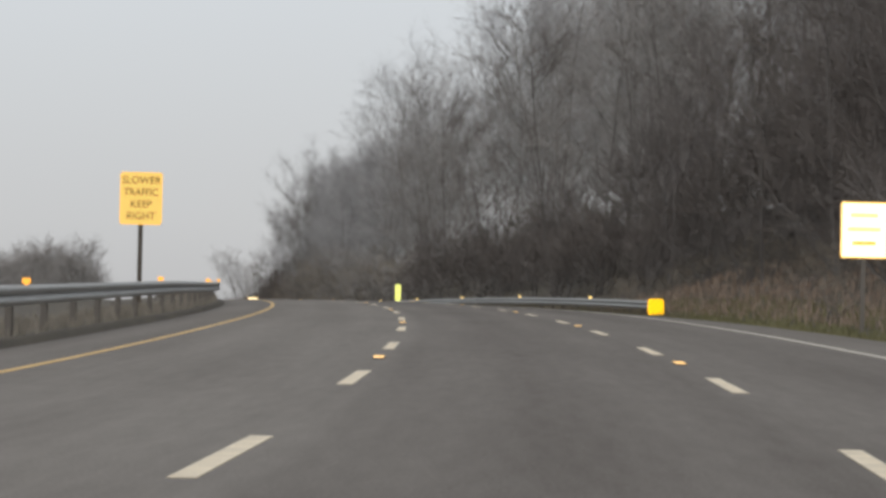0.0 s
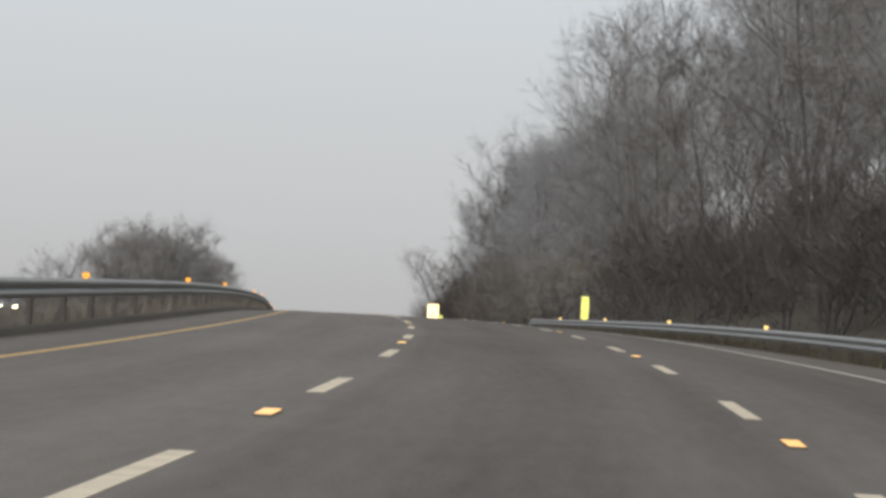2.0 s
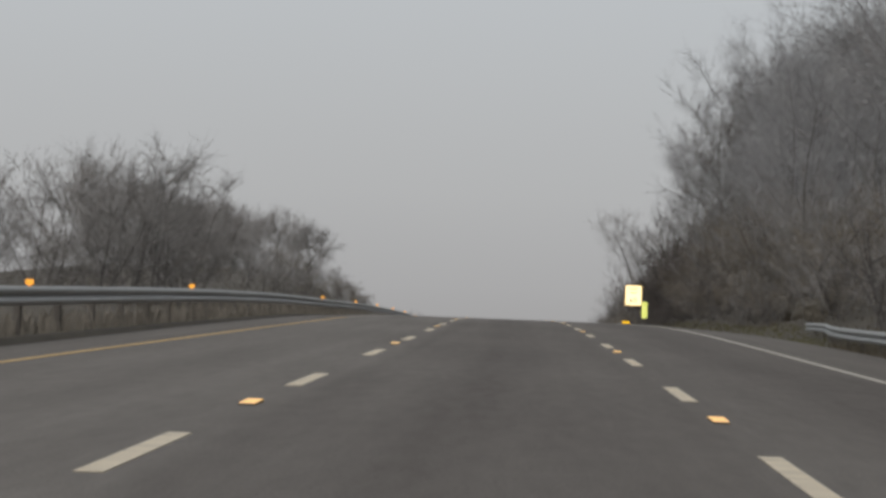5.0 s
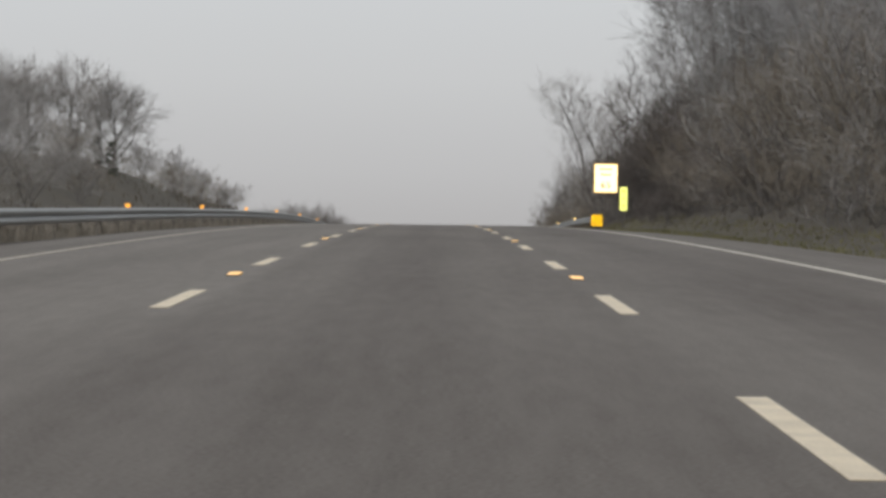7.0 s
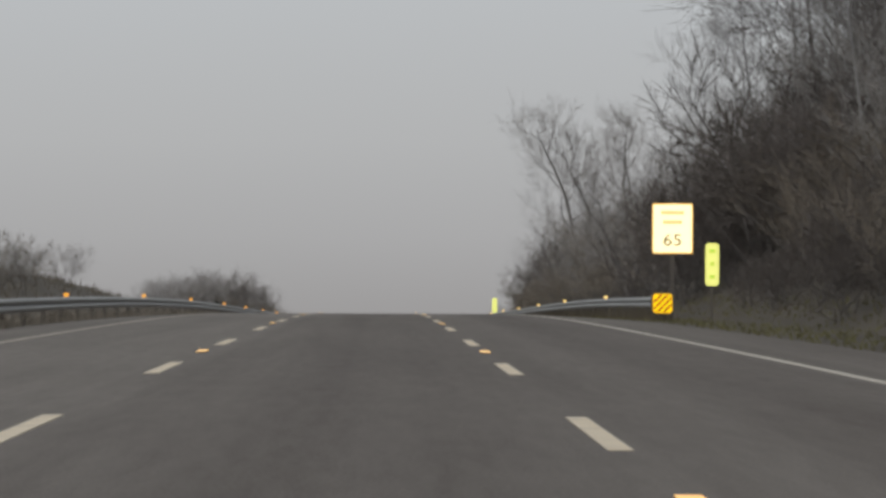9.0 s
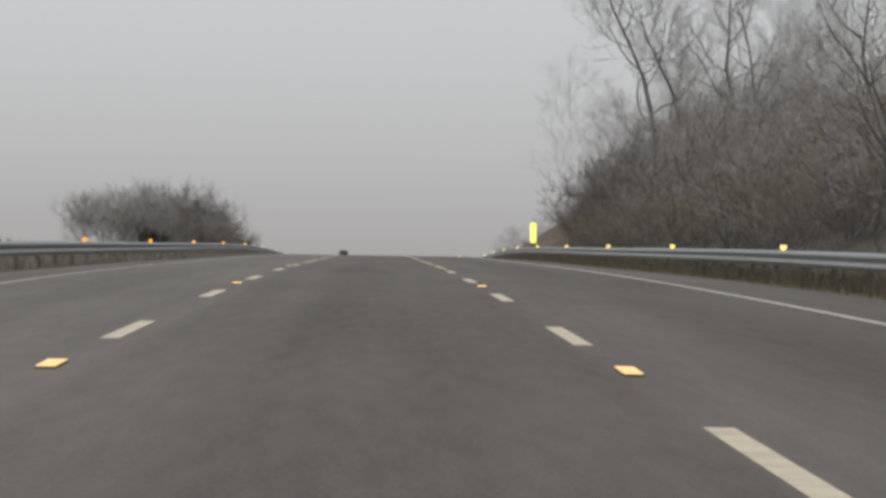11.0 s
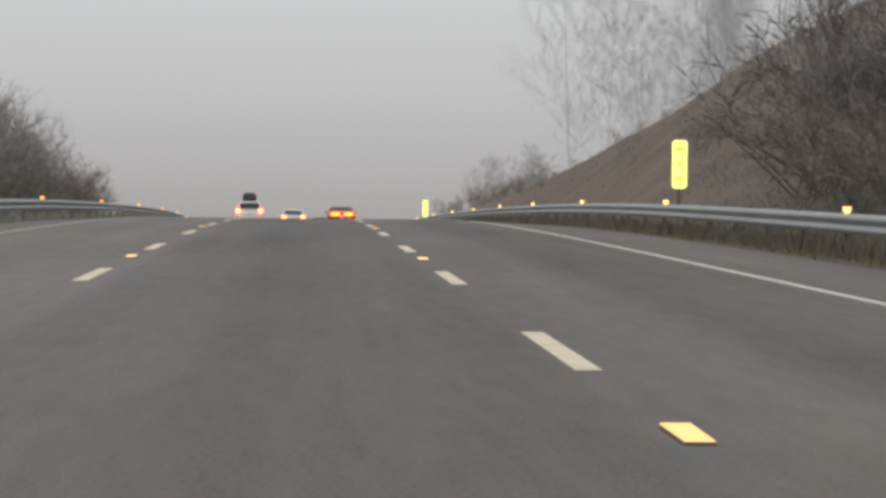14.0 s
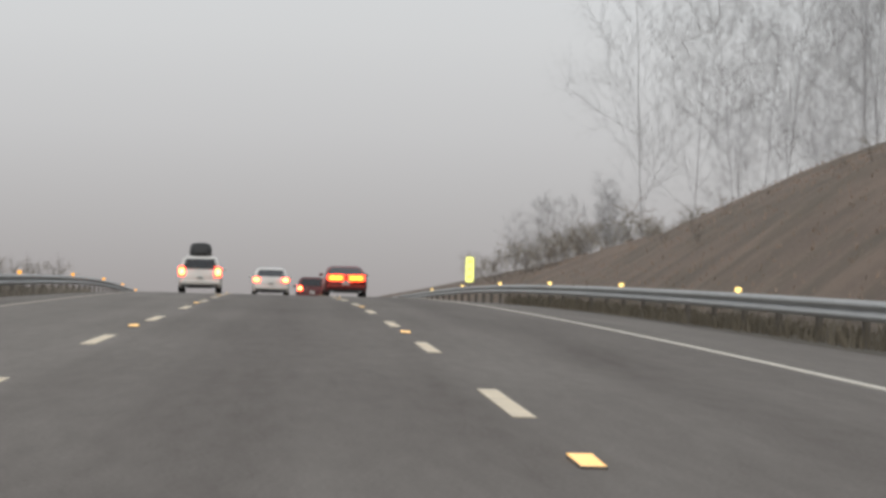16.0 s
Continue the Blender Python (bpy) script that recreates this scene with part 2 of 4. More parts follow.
ROCK = material("grey_brown_rock", [(0.075, 0.065, 0.052), (0.125, 0.110, 0.088), (0.19, 0.17, 0.138)], 1.2, 0.9, fine=9, spread=0.5, bump=0.8)
EVERGREEN = material("dark_evergreen", [(0.020, 0.026, 0.016), (0.040, 0.048, 0.030)], 2.0, 0.8, fine=10, spread=0.5)
IVY = material("dark_ivy", [(0.040, 0.046, 0.034), (0.080, 0.088, 0.066)], 2.0, 0.7, fine=10, spread=0.5, vary=0.2)
GRASS = material("winter_grass", [(0.112, 0.110, 0.050), (0.205, 0.190, 0.098)], 0.3, 0.9, fine=5, spread=0.5)


# ---------------------------------------------------------------- mesh helpers
def mesh_from(name, verts, faces, mat, smooth=False):
    me = bpy.data.meshes.new(name)
    me.from_pydata(verts, [], faces)
    me.materials.append(mat)
    if smooth:
        me.shade_smooth()
    me.update()
    return me


def part(name, bm, mat, parent=None, label=""):
    """Links a bmesh or a mesh as ONE mesh object under a thing or a part."""
    if isinstance(bm, bpy.types.Mesh):
        me = bm
    else:
        me = bpy.data.meshes.new(name)
        bm.to_mesh(me)
        bm.free()
        me.materials.append(mat)
    ob = new(name, me)
    if parent is not None:
        ob.parent = parent
    return tagged(ob, label)


def box(bm, cx, cy, cz, sx, sy, sz, bevel=0.0):
    g = bmesh.ops.create_cube(bm, size=1.0, matrix=Matrix.Translation((cx, cy, cz)) @ Matrix.Diagonal((sx, sy, sz, 1)))
    if bevel:
        es = list({e for v in g["verts"] for e in v.link_edges})
        bmesh.ops.bevel(bm, geom=es, offset=bevel, segments=1, affect="EDGES")
    return bm


def boxed(*args, **kw):
    return box(bmesh.new(), *args, **kw)


def smoothstep(a, b, v):
    q = min(max((v - a) / (b - a), 0.0), 1.0)
    return q * q * (3 - 2 * q)


# ---------------------------------------------------------------- ground and road
def verge_drop(s, u):
    """How far the ground beside the pavement lies below the lanes."""
    if u > 0:
        return -0.34 + 0.20 * smoothstep(250, 350, s)
    return -0.04 - 0.18 * smoothstep(230, 320, s)


def opposite(s):
    """1 along the stretch where the other carriageway lies in a shallow trough."""
    return smoothstep(85, 125, s) * (1 - smoothstep(305, 325, s))


def ground_height(s, u):
    a = abs(u)
    if -7.25 < u < 7.9:
        return -0.5
    z = verge_drop(s, u)
    bumps = 0.5 * noise.noise((s * 0.05, u * 0.11, 3.1)) + 0.25 * noise.noise((s * 0.21, u * 0.3, 7.7))
    if u > 0:
        foot = 10.6 + 0.8 * noise.noise((s * 0.02, 1.0, 0.0))
        steep = 0.50 - 0.16 * (1 - smoothstep(280, 340, s)) - 0.16 * smoothstep(390, 430, s) * (1 - smoothstep(500, 545, s))
        rise = max(u - foot, 0.0)
        top = 17.0 + 10 * (1 - smoothstep(280, 340, s)) + 3 * noise.noise((s * 0.01, 5.0, 0.0))
        wooded = top * (1 - math.exp(-rise * steep / top))
        # the cut past the scrub rises to a crest that sinks away ahead
        crest = 14.5 - 2.2 * smoothstep(555, 600, s) - 1.8 * smoothstep(585, 615, s) - 4.4 * smoothstep(605, 690, s)
        cut = crest * math.tanh(rise / 16)
        z += wooded + (cut - wooded) * smoothstep(520, 565, s) + bumps * min(rise / 4, 1.0)
    else:
        bank = 2.0 * smoothstep(255, 330, s) * (1 - smoothstep(420, 470, s)) + 1.0 * smoothstep(520, 570, s)
        bank += 0.9 * smoothstep(282, 312, s) * (1 - smoothstep(330, 362, s))
        z += bank * smoothstep(8.7, 17.0 - 2.0 * smoothstep(290, 315, s) * (1 - smoothstep(380, 420, s)), a) + bumps * 0.4 * min((a - 7.25) / 4, 1.0)
        z -= 0.10 * max(a - 26, 0.0)
        z += (-1.40 - z) * opposite(s) * smoothstep(8.6 + 9.4 * smoothstep(222, 242, s), 21.5, a) * (1 - smoothstep(35, 40, a))
    if a > 60:
        z -= (a - 60) * 0.18
    return z


def build_ground():
    rows = list(range(-360, -60, 20)) + list(np.arange(-60, 760, 3.0)) + list(range(760, 2600, 60))
    cols = [-250, -160, -100, -60, -45, -36, -30, -26, -22, -19, -17, -15, -13, -11.5, -10.2, -9.2, -8.4, -7.8, -7.25, -7.1, 0,
            7.7, 7.9, 8.4, 9.2, 10, 10.8, 11.6, 12.5, 13.5, 15, 17, 19, 21, 24, 27, 30, 34, 39, 45, 52, 60, 100, 160, 250]
    verts, faces = [], []
    for s in rows:
        s = float(s)
        line = [on(s, u, ground_height(s, u)) for u in cols]
        a, b = line[0], line[-1]
        line = [(a[0] - 3000, a[1], a[2] - 320)] + line + [(b[0] + 3000, b[1], b[2] - 320)]
        verts += line
    w = len(cols) + 2
    for i in range(len(rows) - 1):
        for j in range(w - 1):
            k = i * w + j
            faces.append((k, k + 1, k + w + 1, k + w))
    me = mesh_from("ground", verts, faces, EARTH, True)
    uvs = me.uv_layers.new(name="plan").data
    wide = [-3000.0] + cols + [3000.0]
    for lp in me.loops:
        uvs[lp.index].uv = (wide[lp.vertex_index % w], rows[lp.vertex_index // w])
    ob = new("ground", me)
    return tagged(ob, "brown winter hillside and grassy roadside earth", "ground", kind="structure")


ground = build_ground()


def lane_height(u, s):
    """The outer lanes fall away from the middle one along the first bend, the shoulders everywhere."""
    a = abs(u)
    fall = (0.010 + 0.024 * smoothstep(70, 115, s) if u > 0 else 0.012) * (1 - smoothstep(175, 235, s))
    return -min(max(a - 1.83, 0.0), 3.57) * fall - max(a - 5.4, 0.0) * 0.05


def build_road():
    rows = list(range(-360, -60, 20)) + list(np.arange(-60, 760, 4.0)) + list(range(760, 2600, 60))
    cols = [-7.40, -7.35, -5.4, -1.83, 1.83, 5.4, 8.05, 8.1]
    hs = [-0.6, 0, 0, 0, 0, 0, 0, -0.6]
    bm = bmesh.new()
    lay = bm.loops.layers.uv.new("lanes")
    grid = [[(bm.verts.new(on(float(s), u, lane_height(u, float(s)) + h)), u, float(s)) for u, h in zip(cols, hs)] for s in rows]
    for a, b in zip(grid, grid[1:]):
        for j in range(len(cols) - 1):
            q = (a[j], a[j + 1], b[j + 1], b[j])
            f = bm.faces.new([v[0] for v in q])
            for lp, v in zip(f.loops, q):
                lp[lay].uv = (v[1], v[2])
    me = bpy.data.meshes.new("road")
    bm.to_mesh(me)
    bm.free()
    me.materials.append(ASPHALT)
    ob = new("road", me)
    return tagged(ob, "worn grey asphalt of a three-lane highway", "road", kind="structure")


road = build_road()


def strip(name, offset, width, s0, s1, mat, label):
    verts, faces = [], []
    ss = np.arange(s0, s1, 4.0)
    for s in ss:
        u = offset(s)
        z = lane_height(u, float(s))
        for du, h in ((-width / 2, 0.0), (-width / 2, 0.006), (width / 2, 0.006), (width / 2, 0.0)):
            verts.append(on(float(s), u + du, z + h))
    for i in range(len(ss) - 1):
        for j in range(3):
            k = 4 * i + j
            faces.append((k, k + 1, k + 5, k + 4))
    return part(name, mesh_from(name, verts, faces, mat), None, road, label)


strip("edge_line", lambda s: 5.20, 0.11, -60, 760, EDGE_WHITE, "solid white edge line")
strip("edge_line", lambda s: -5.44 + 0.38 * smoothstep(165, 235, s), 0.11, -60, 233, PAINT_YELLOW, "solid yellow edge line")
strip("edge_line", lambda s: -5.06, 0.11, 232.05, 760, PAINT_FADED, "worn and faded edge line")

# the other carriageway, glimpsed under the median guardrail
verts, faces = [], []
for i, s in enumerate(np.arange(140.0, 309.0, 3.0)):
    verts += [on(float(s), u, z) for u, z in ((-33.6, -1.65), (-33.5, -1.28), (-23.5, -1.28), (-23.4, -1.65))]
    if i:
        faces += [(4 * i - 4 + j, 4 * i - 3 + j, 4 * i + 1 + j, 4 * i + j) for j in range(3)]
me = mesh_from("opposite_road", verts, faces, ASPHALT)
lanes = me.uv_layers.new(name="lanes").data
for lp in me.loops:
    co = me.vertices[lp.vertex_index].co
    lanes[lp.index].uv = (co.x + 28.5, co.y)
tagged(new("opposite_road", me), "grey asphalt of the opposite carriageway", "road", kind="structure")

# broken lane lines: 3.7 m dashes, 12.19 m apart
CYCLE, DASH = 12.192, 3.7
bm = bmesh.new()
box(bm, 0, DASH / 2, 0.003, 0.15, DASH, 0.006, 0.002)
dash_mesh = bpy.data.meshes.new("lane_dash")
bm.to_mesh(dash_mesh)
bm.free()
dash_mesh.materials.append(PAINT_WHITE)
for line, shift in ((1.83, 0.4), (-1.83, 0.52)):
    for k in range(-4, 62):
        s = k * CYCLE + shift
        d = part("lane_dash", dash_mesh, None, road)
        d.matrix_basis = stand(s, line, 0.0, tilt=incline(s + 2))

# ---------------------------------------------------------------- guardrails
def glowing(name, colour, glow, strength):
    """Lamps; also sheeting and lenses given emission for headlight light returned at dusk."""
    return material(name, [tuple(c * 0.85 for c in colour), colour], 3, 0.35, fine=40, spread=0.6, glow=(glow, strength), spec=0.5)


# emission added: these reflectors glow by themselves in place of passing headlamps
AMBER = glowing("self_lit_amber_reflector", (0.75, 0.38, 0.05), (1.0, 0.42, 0.05), 0.95)
PALE_AMBER = glowing("self_lit_pale_reflector", (0.78, 0.60, 0.25), (1.0, 0.68, 0.22), 1.25)
AMBER_STUD = glowing("self_lit_stud_lens", (0.80, 0.48, 0.13), (1.0, 0.55, 0.14), 0.75)
WBEAM = [(0.0, 0.155), (0.03, 0.15), (0.075, 0.105), (0.08, 0.075), (0.045, 0.03), (0.0, 0.0), (0.045, -0.03), (0.08, -0.075),
         (0.075, -0.105), (0.03, -0.15), (0.0, -0.155)]


def rail_section(s0, s1, offset, top, side):
    """One corrugated beam panel, 4 mm of steel thick; side +1 faces left traffic."""
    verts, faces = [], []
    ss = np.linspace(s0 - 0.08, s1 + 0.08, 5)
    ring = [(x, z) for x, z in WBEAM] + [(x - 0.006, z) for x, z in reversed(WBEAM)]
    n = len(ring)
    for s in ss:
        s = float(s)
        for x, z in ring:
            verts.append(on(s, offset(s) - side * x, top(s) - 0.155 + z))
    for i in range(len(ss) - 1):
        for j in range(n):
            a, b = i * n + j, i * n + (j + 1) % n
            faces.append((a, b, b + n, a + n))
    faces += [tuple(range(n)), tuple(range(len(verts) - n, len(verts)))]
    return mesh_from("rail_panel", verts, faces, GALV)


bm = bmesh.new()
box(bm, 0, 0, -0.55, 0.008, 0.15, 1.1)
box(bm, 0, 0.075, -0.55, 0.10, 0.008, 1.1)
box(bm, 0, -0.075, -0.55, 0.10, 0.008, 1.1)
post_mesh = bpy.data.meshes.new("rail_post")
bm.to_mesh(post_mesh)
bm.free()
post_mesh.materials.append(POST_STEEL)
bm = boxed(0, 0, 0, 0.16, 0.15, 0.28, bevel=0.01)
block_mesh = bpy.data.meshes.new("spacer_block")
bm.to_mesh(block_mesh)
bm.free()
block_mesh.materials.append(POST_WOOD)


def delineator_mesh(mat):
    bm = bmesh.new()
    box(bm, 0, 0, 0.05, 0.13, 0.025, 0.085, 0.008)
    box(bm, 0, 0, -0.03, 0.05, 0.05, 0.08)
    me = bpy.data.meshes.new("delineator")
    bm.to_mesh(me)
    bm.free()
    me.materials.append(mat)
    return me


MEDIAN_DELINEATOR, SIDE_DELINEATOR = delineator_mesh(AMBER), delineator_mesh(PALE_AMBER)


def guardrail(label, s0, s1, offset, top, side, marks, near):
    """Steel W-beam guardrail with posts, spacer blocks and reflectors on top."""
    rail = tagged(new("guardrail"), label, "guardrail", "roadside guardrails")
    step = 7.62
    s = s0
    while s < s1:
        part("rail_panel", rail_section(s, min(s + step, s1), offset, top, side), None, rail)
        s += step
    far_v, far_f = [], []
    s = s0 + 0.4
    while s < s1:
        z = top(s) - 0.16
        m = stand(s, offset(s) + side * 0.21, z + 0.12)
        if near[0] <= s <= near[1]:
            p = part("rail_post", post_mesh, None, rail)
            p.matrix_basis = m
            b = part("spacer_block", block_mesh, None, rail)
            b.matrix_basis = stand(s, offset(s) + side * 0.09, z)
        else:
            k = len(far_v)
            far_v += [tuple(m @ v.co) for v in post_mesh.vertices]
            far_f += [tuple(k + i for i in f.vertices) for f in post_mesh.polygons]
        s += 3.81
    if far_v:
        tagged(part("far_post", mesh_from("far_post", far_v, far_f, POST_STEEL), None, rail), kind="stuff")
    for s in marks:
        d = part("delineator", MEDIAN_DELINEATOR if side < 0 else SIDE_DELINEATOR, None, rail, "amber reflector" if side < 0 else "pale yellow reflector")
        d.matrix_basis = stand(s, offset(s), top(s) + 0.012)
    return rail


def left_top(s):
    return 0.74 - 0.05 * smoothstep(55, 80, s) * (1 - smoothstep(140, 180, s)) - 0.22 * smoothstep(200, 275, s)


def right_top(s):
    return 0.33 + 0.24 * smoothstep(250, 350, s)


guardrail("weathered galvanised steel guardrail along the median with amber reflectors", -55, 740, lambda s: -7.45, left_top, -1,
          [29.5, 52.5, 75.5, 99.0, 122.0, 144.7, 189.0, 210.9, 257.0, 281.3, 304.0, 326.2, 348.6, 372.0, 395.0, 419.0] +
          [440.5 + 22.9 * k for k in range(13)], (25, 560))
guardrail("galvanised steel guardrail flaring away below a wooded bank", 90, 252,
          lambda s: 8.6 + 2.6 * smoothstep(215, 252, s), right_top, 1, [107.8, 130.7, 153.6, 176.7, 199.8], (90, 260))
guardrail("galvanised steel guardrail with amber reflectors below a brown hillside", 362.5, 740,
          lambda s: 8.75 - 0.12 * smoothstep(362, 390, s), right_top, 1,
          [379.5, 402.5, 424.5, 446.7, 469, 491.6, 513.5, 534, 553.5, 572, 590.5, 609, 627.5, 646, 665], (362, 560))

# ---------------------------------------------------------------- road studs
# casting and lens drawn long to take in the glow's motion streak
bm = bmesh.new()
box(bm, 0, 0, 0.007, 0.13, 0.765, 0.014, 0.004)
stud_mesh = bpy.data.meshes.new("road_stud")
bm.to_mesh(stud_mesh)
bm.free()
stud_mesh.materials.append(POST_STEEL)
bm = bmesh.new()
vs = [bm.verts.new(p) for p in ((-0.062, -0.38, 0.015), (0.062, -0.38, 0.015), (0.062, 0.36, 0.024), (-0.062, 0.36, 0.024),
                               (0.062, 0.38, 0.015), (-0.062, 0.38, 0.015))]
for f in ((0, 1, 2, 3), (3, 2, 4, 5), (0, 3, 5), (1, 4, 2)):
    bm.faces.new([vs[i] for i in f])
lens_mesh = bpy.data.meshes.new("stud_lens")
bm.to_mesh(lens_mesh)
bm.free()
lens_mesh.materials.append(AMBER_STUD)
for line in (1.83, -1.83):
    for k in range(-3, 61, 2):
        s = k * CYCLE + 8.75
        st = part("road_stud", stud_mesh, None, road, "reflective road stud in an iron casting")
        st.matrix_basis = stand(s, line, 0.0, tilt=incline(s))
        part("lens", lens_mesh, None, st, "amber lens")

# ---------------------------------------------------------------- signs
# headlight glare on the sign panels is put in as emission
SIGN_YELLOW = glowing("self_lit_yellow_sheeting", (0.85, 0.62, 0.16), (1.0, 0.62, 0.14), 0.48)
SIGN_WHITE = glowing("self_lit_white_sheeting", (0.85, 0.80, 0.62), (1.0, 0.84, 0.46), 1.5)
# the orange halo at the sign edges is painted into the border
SIGN_RIM = glowing("self_lit_orange_rim", (0.85, 0.55, 0.14), (1.0, 0.50, 0.07), 0.75)
# dark lines coloured pale to imitate glare washing them out
SIGN_FAINT = glowing("glare_washed_ink", (0.80, 0.66, 0.36), (1.0, 0.72, 0.24), 0.85)
SIGN_LIME = glowing("self_lit_lime_sheeting", (0.72, 0.75, 0.22), (0.93, 0.92, 0.24), 0.92)
SIGN_ORANGE = glowing("self_lit_orange_sheeting", (0.80, 0.48, 0.01), (1.0, 0.55, 0.0), 1.25)
# black stripes coloured amber and glowing, as if drowned in glare
SIGN_AMBER = glowing("glare_paled_stripe_ink", (0.55, 0.32, 0.01), (1.0, 0.48, 0.0), 0.7)
SIGN_BLACK = material("black_sign_ink", [(0.05, 0.042, 0.03), (0.08, 0.07, 0.05)], 5, 0.6)
# black words lightened to brown for the glow over the panel
SIGN_BROWN = material("glare_paled_ink", [(0.24, 0.14, 0.035), (0.36, 0.22, 0.065)], 9, 0.6, fine=25, spread=0.3)
SIGN_GREEN = glowing("self_lit_green_ink", (0.40, 0.62, 0.10), (0.62, 0.86, 0.10), 0.72)
# black digits lightened to olive for the panel's glare
SIGN_OLIVE = material("olive_sign_ink", [(0.20, 0.16, 0.06), (0.28, 0.22, 0.09)], 5, 0.6)
ALU = material("bare_sign_back", [(0.30, 0.30, 0.29), (0.42, 0.42, 0.41)], 3, 0.5, metal=0.7)


def lettering(text, size, x, z, mat, parent, name="lettering", squeeze=1.0):
    cu = bpy.data.curves.new("text", "FONT")
    cu.body, cu.size, cu.align_x, cu.align_y, cu.extrude = text, size, "CENTER", "CENTER", 0.002
    tmp = bpy.data.objects.new("text", cu)
    me = bpy.data.meshes.new_from_object(tmp)
    bpy.data.objects.remove(tmp)
    bpy.data.curves.remove(cu)
    me.materials.clear()
    me.materials.append(mat)
    ob = part(name, me, None, parent)
    ob.matrix_basis = pose(x, -0.024, z, 90, 0, 0) @ Matrix.Diagonal((squeeze, 1, 1, 1))
    return ob


def panel(name, w, h, mat, parent, z, label=""):
    bm = bmesh.new()
    box(bm, 0, 0, z, w, 0.012, h)
    es = [e for e in bm.edges if abs(e.verts[0].co.y - e.verts[1].co.y) > 0.005]
    bmesh.ops.bevel(bm, geom=es, offset=0.05, segments=3, affect="EDGES")
    return part(name, bm, mat, parent, label)


def border(w, h, z, mat, parent, inset=0.035, t=0.02):
    bm = bmesh.new()
    for dx, dz, sx, sz in ((0, h / 2 - inset, w - 2 * inset, t), (0, -h / 2 + inset, w - 2 * inset, t),
                           (w / 2 - inset, 0, t, h - 2 * inset), (-w / 2 + inset, 0, t, h - 2 * inset)):
        box(bm, dx, -0.010 - (0.001 if dx else 0), z + dz, sx, 0.008, sz)
    return part("border", bm, mat, parent)


def bar(w, h, x, z, mat, parent):
    return part("unreadable_line", boxed(x, -0.011, z, w, 0.008, h), mat, parent)


def sign_post(parent, height, deep, w=0.10, mat=None):
    """A channel post that runs from the ground to the top of the panel."""
    bm = bmesh.new()
    box(bm, 0, 0.05, (height - deep) / 2, w, 0.012, height + deep)
    box(bm, -w / 2, 0.075, (height - deep) / 2, 0.012, 0.05, height + deep)
    box(bm, w / 2, 0.075, (height - deep) / 2, 0.012, 0.05, height + deep)
    return part("post", bm, mat or POST_STEEL, parent)


def sign(name, s, u, zc, w, h, face, label, turn=0.0):
    base = ground_height(s, u)
    t = tagged(new(name), label, "road sign")
    t.matrix_basis = stand(s, u, base, turn)
    z = zc - base
    panel("panel", w, h, face, t, z)
    back_bm = boxed(0, 0.0145, z, w - 0.04, 0.012, h - 0.04)
    part("panel_back", back_bm, ALU, t)
    return t, z


# keep-right sign in the median
t, z = sign("keep_right_sign", 68.5, -9.16, 3.08, 1.22, 1.52, SIGN_YELLOW, "yellow slower-traffic sign with dark words coloured pale for glare on a dark post", 2)
sign_post(t, z + 0.7, 0.4, 0.12, POST_WOOD)
border(1.22, 1.52, z, SIGN_RIM, t)
for i, word in enumerate(("SLOWER", "TRAFFIC", "KEEP", "RIGHT")):
    lettering(word, 0.30, 0, z + 0.52 - 0.345 * i, SIGN_BROWN, t, squeeze=0.88 if i == 1 else 0.95)

# speed limit sign
t, z = sign("speed_limit_sign", 365.9, 9.69, 2.75, 1.28, 1.58, SIGN_WHITE, "bright pale speed limit sign on a steel post")
sign_post(t, z + 0.7, 0.4)
border(1.28, 1.58, z, SIGN_RIM, t, 0.02, 0.035)
bar(0.74, 0.12, 0, z + 0.50, SIGN_FAINT, t)
bar(0.62, 0.12, 0, z + 0.20, SIGN_FAINT, t)
lettering("65", 0.52, 0, z - 0.38, SIGN_OLIVE, t, squeeze=1.2)

# sign seen at the very start
t, z = sign("roadside_sign", 59.2, 10.15, 2.42, 1.22, 1.46, SIGN_WHITE, "bright pale roadside sign with unreadable lines")
sign_post(t, z + 0.7, 0.6)
border(1.22, 1.46, z, SIGN_RIM, t, 0.02, 0.035)
for i, w in enumerate((0.7, 0.85, 0.6)):
    bar(w, 0.10, 0, z + 0.38 - 0.36 * i, SIGN_RIM if i == 2 else SIGN_FAINT, t)

for s, u, zc in ((200.3, 9.93, 1.05), (360.7, 10.34, 1.55), (521.4, 9.96, 1.60), (659.4, 10.07, 1.60)):
    t, z = sign("mile_marker", s, u, zc, 0.40, 1.26, SIGN_LIME, "tall narrow yellow-green mile marker on a steel post")
    tagged(t, group="mile markers")
    sign_post(t, z + 0.5, 0.5, 0.06)
    for i, w in enumerate((0.18, 0.12, 0.16)):
        bar(w, 0.11, 0, z + 0.40 - 0.38 * i, SIGN_GREEN, t)


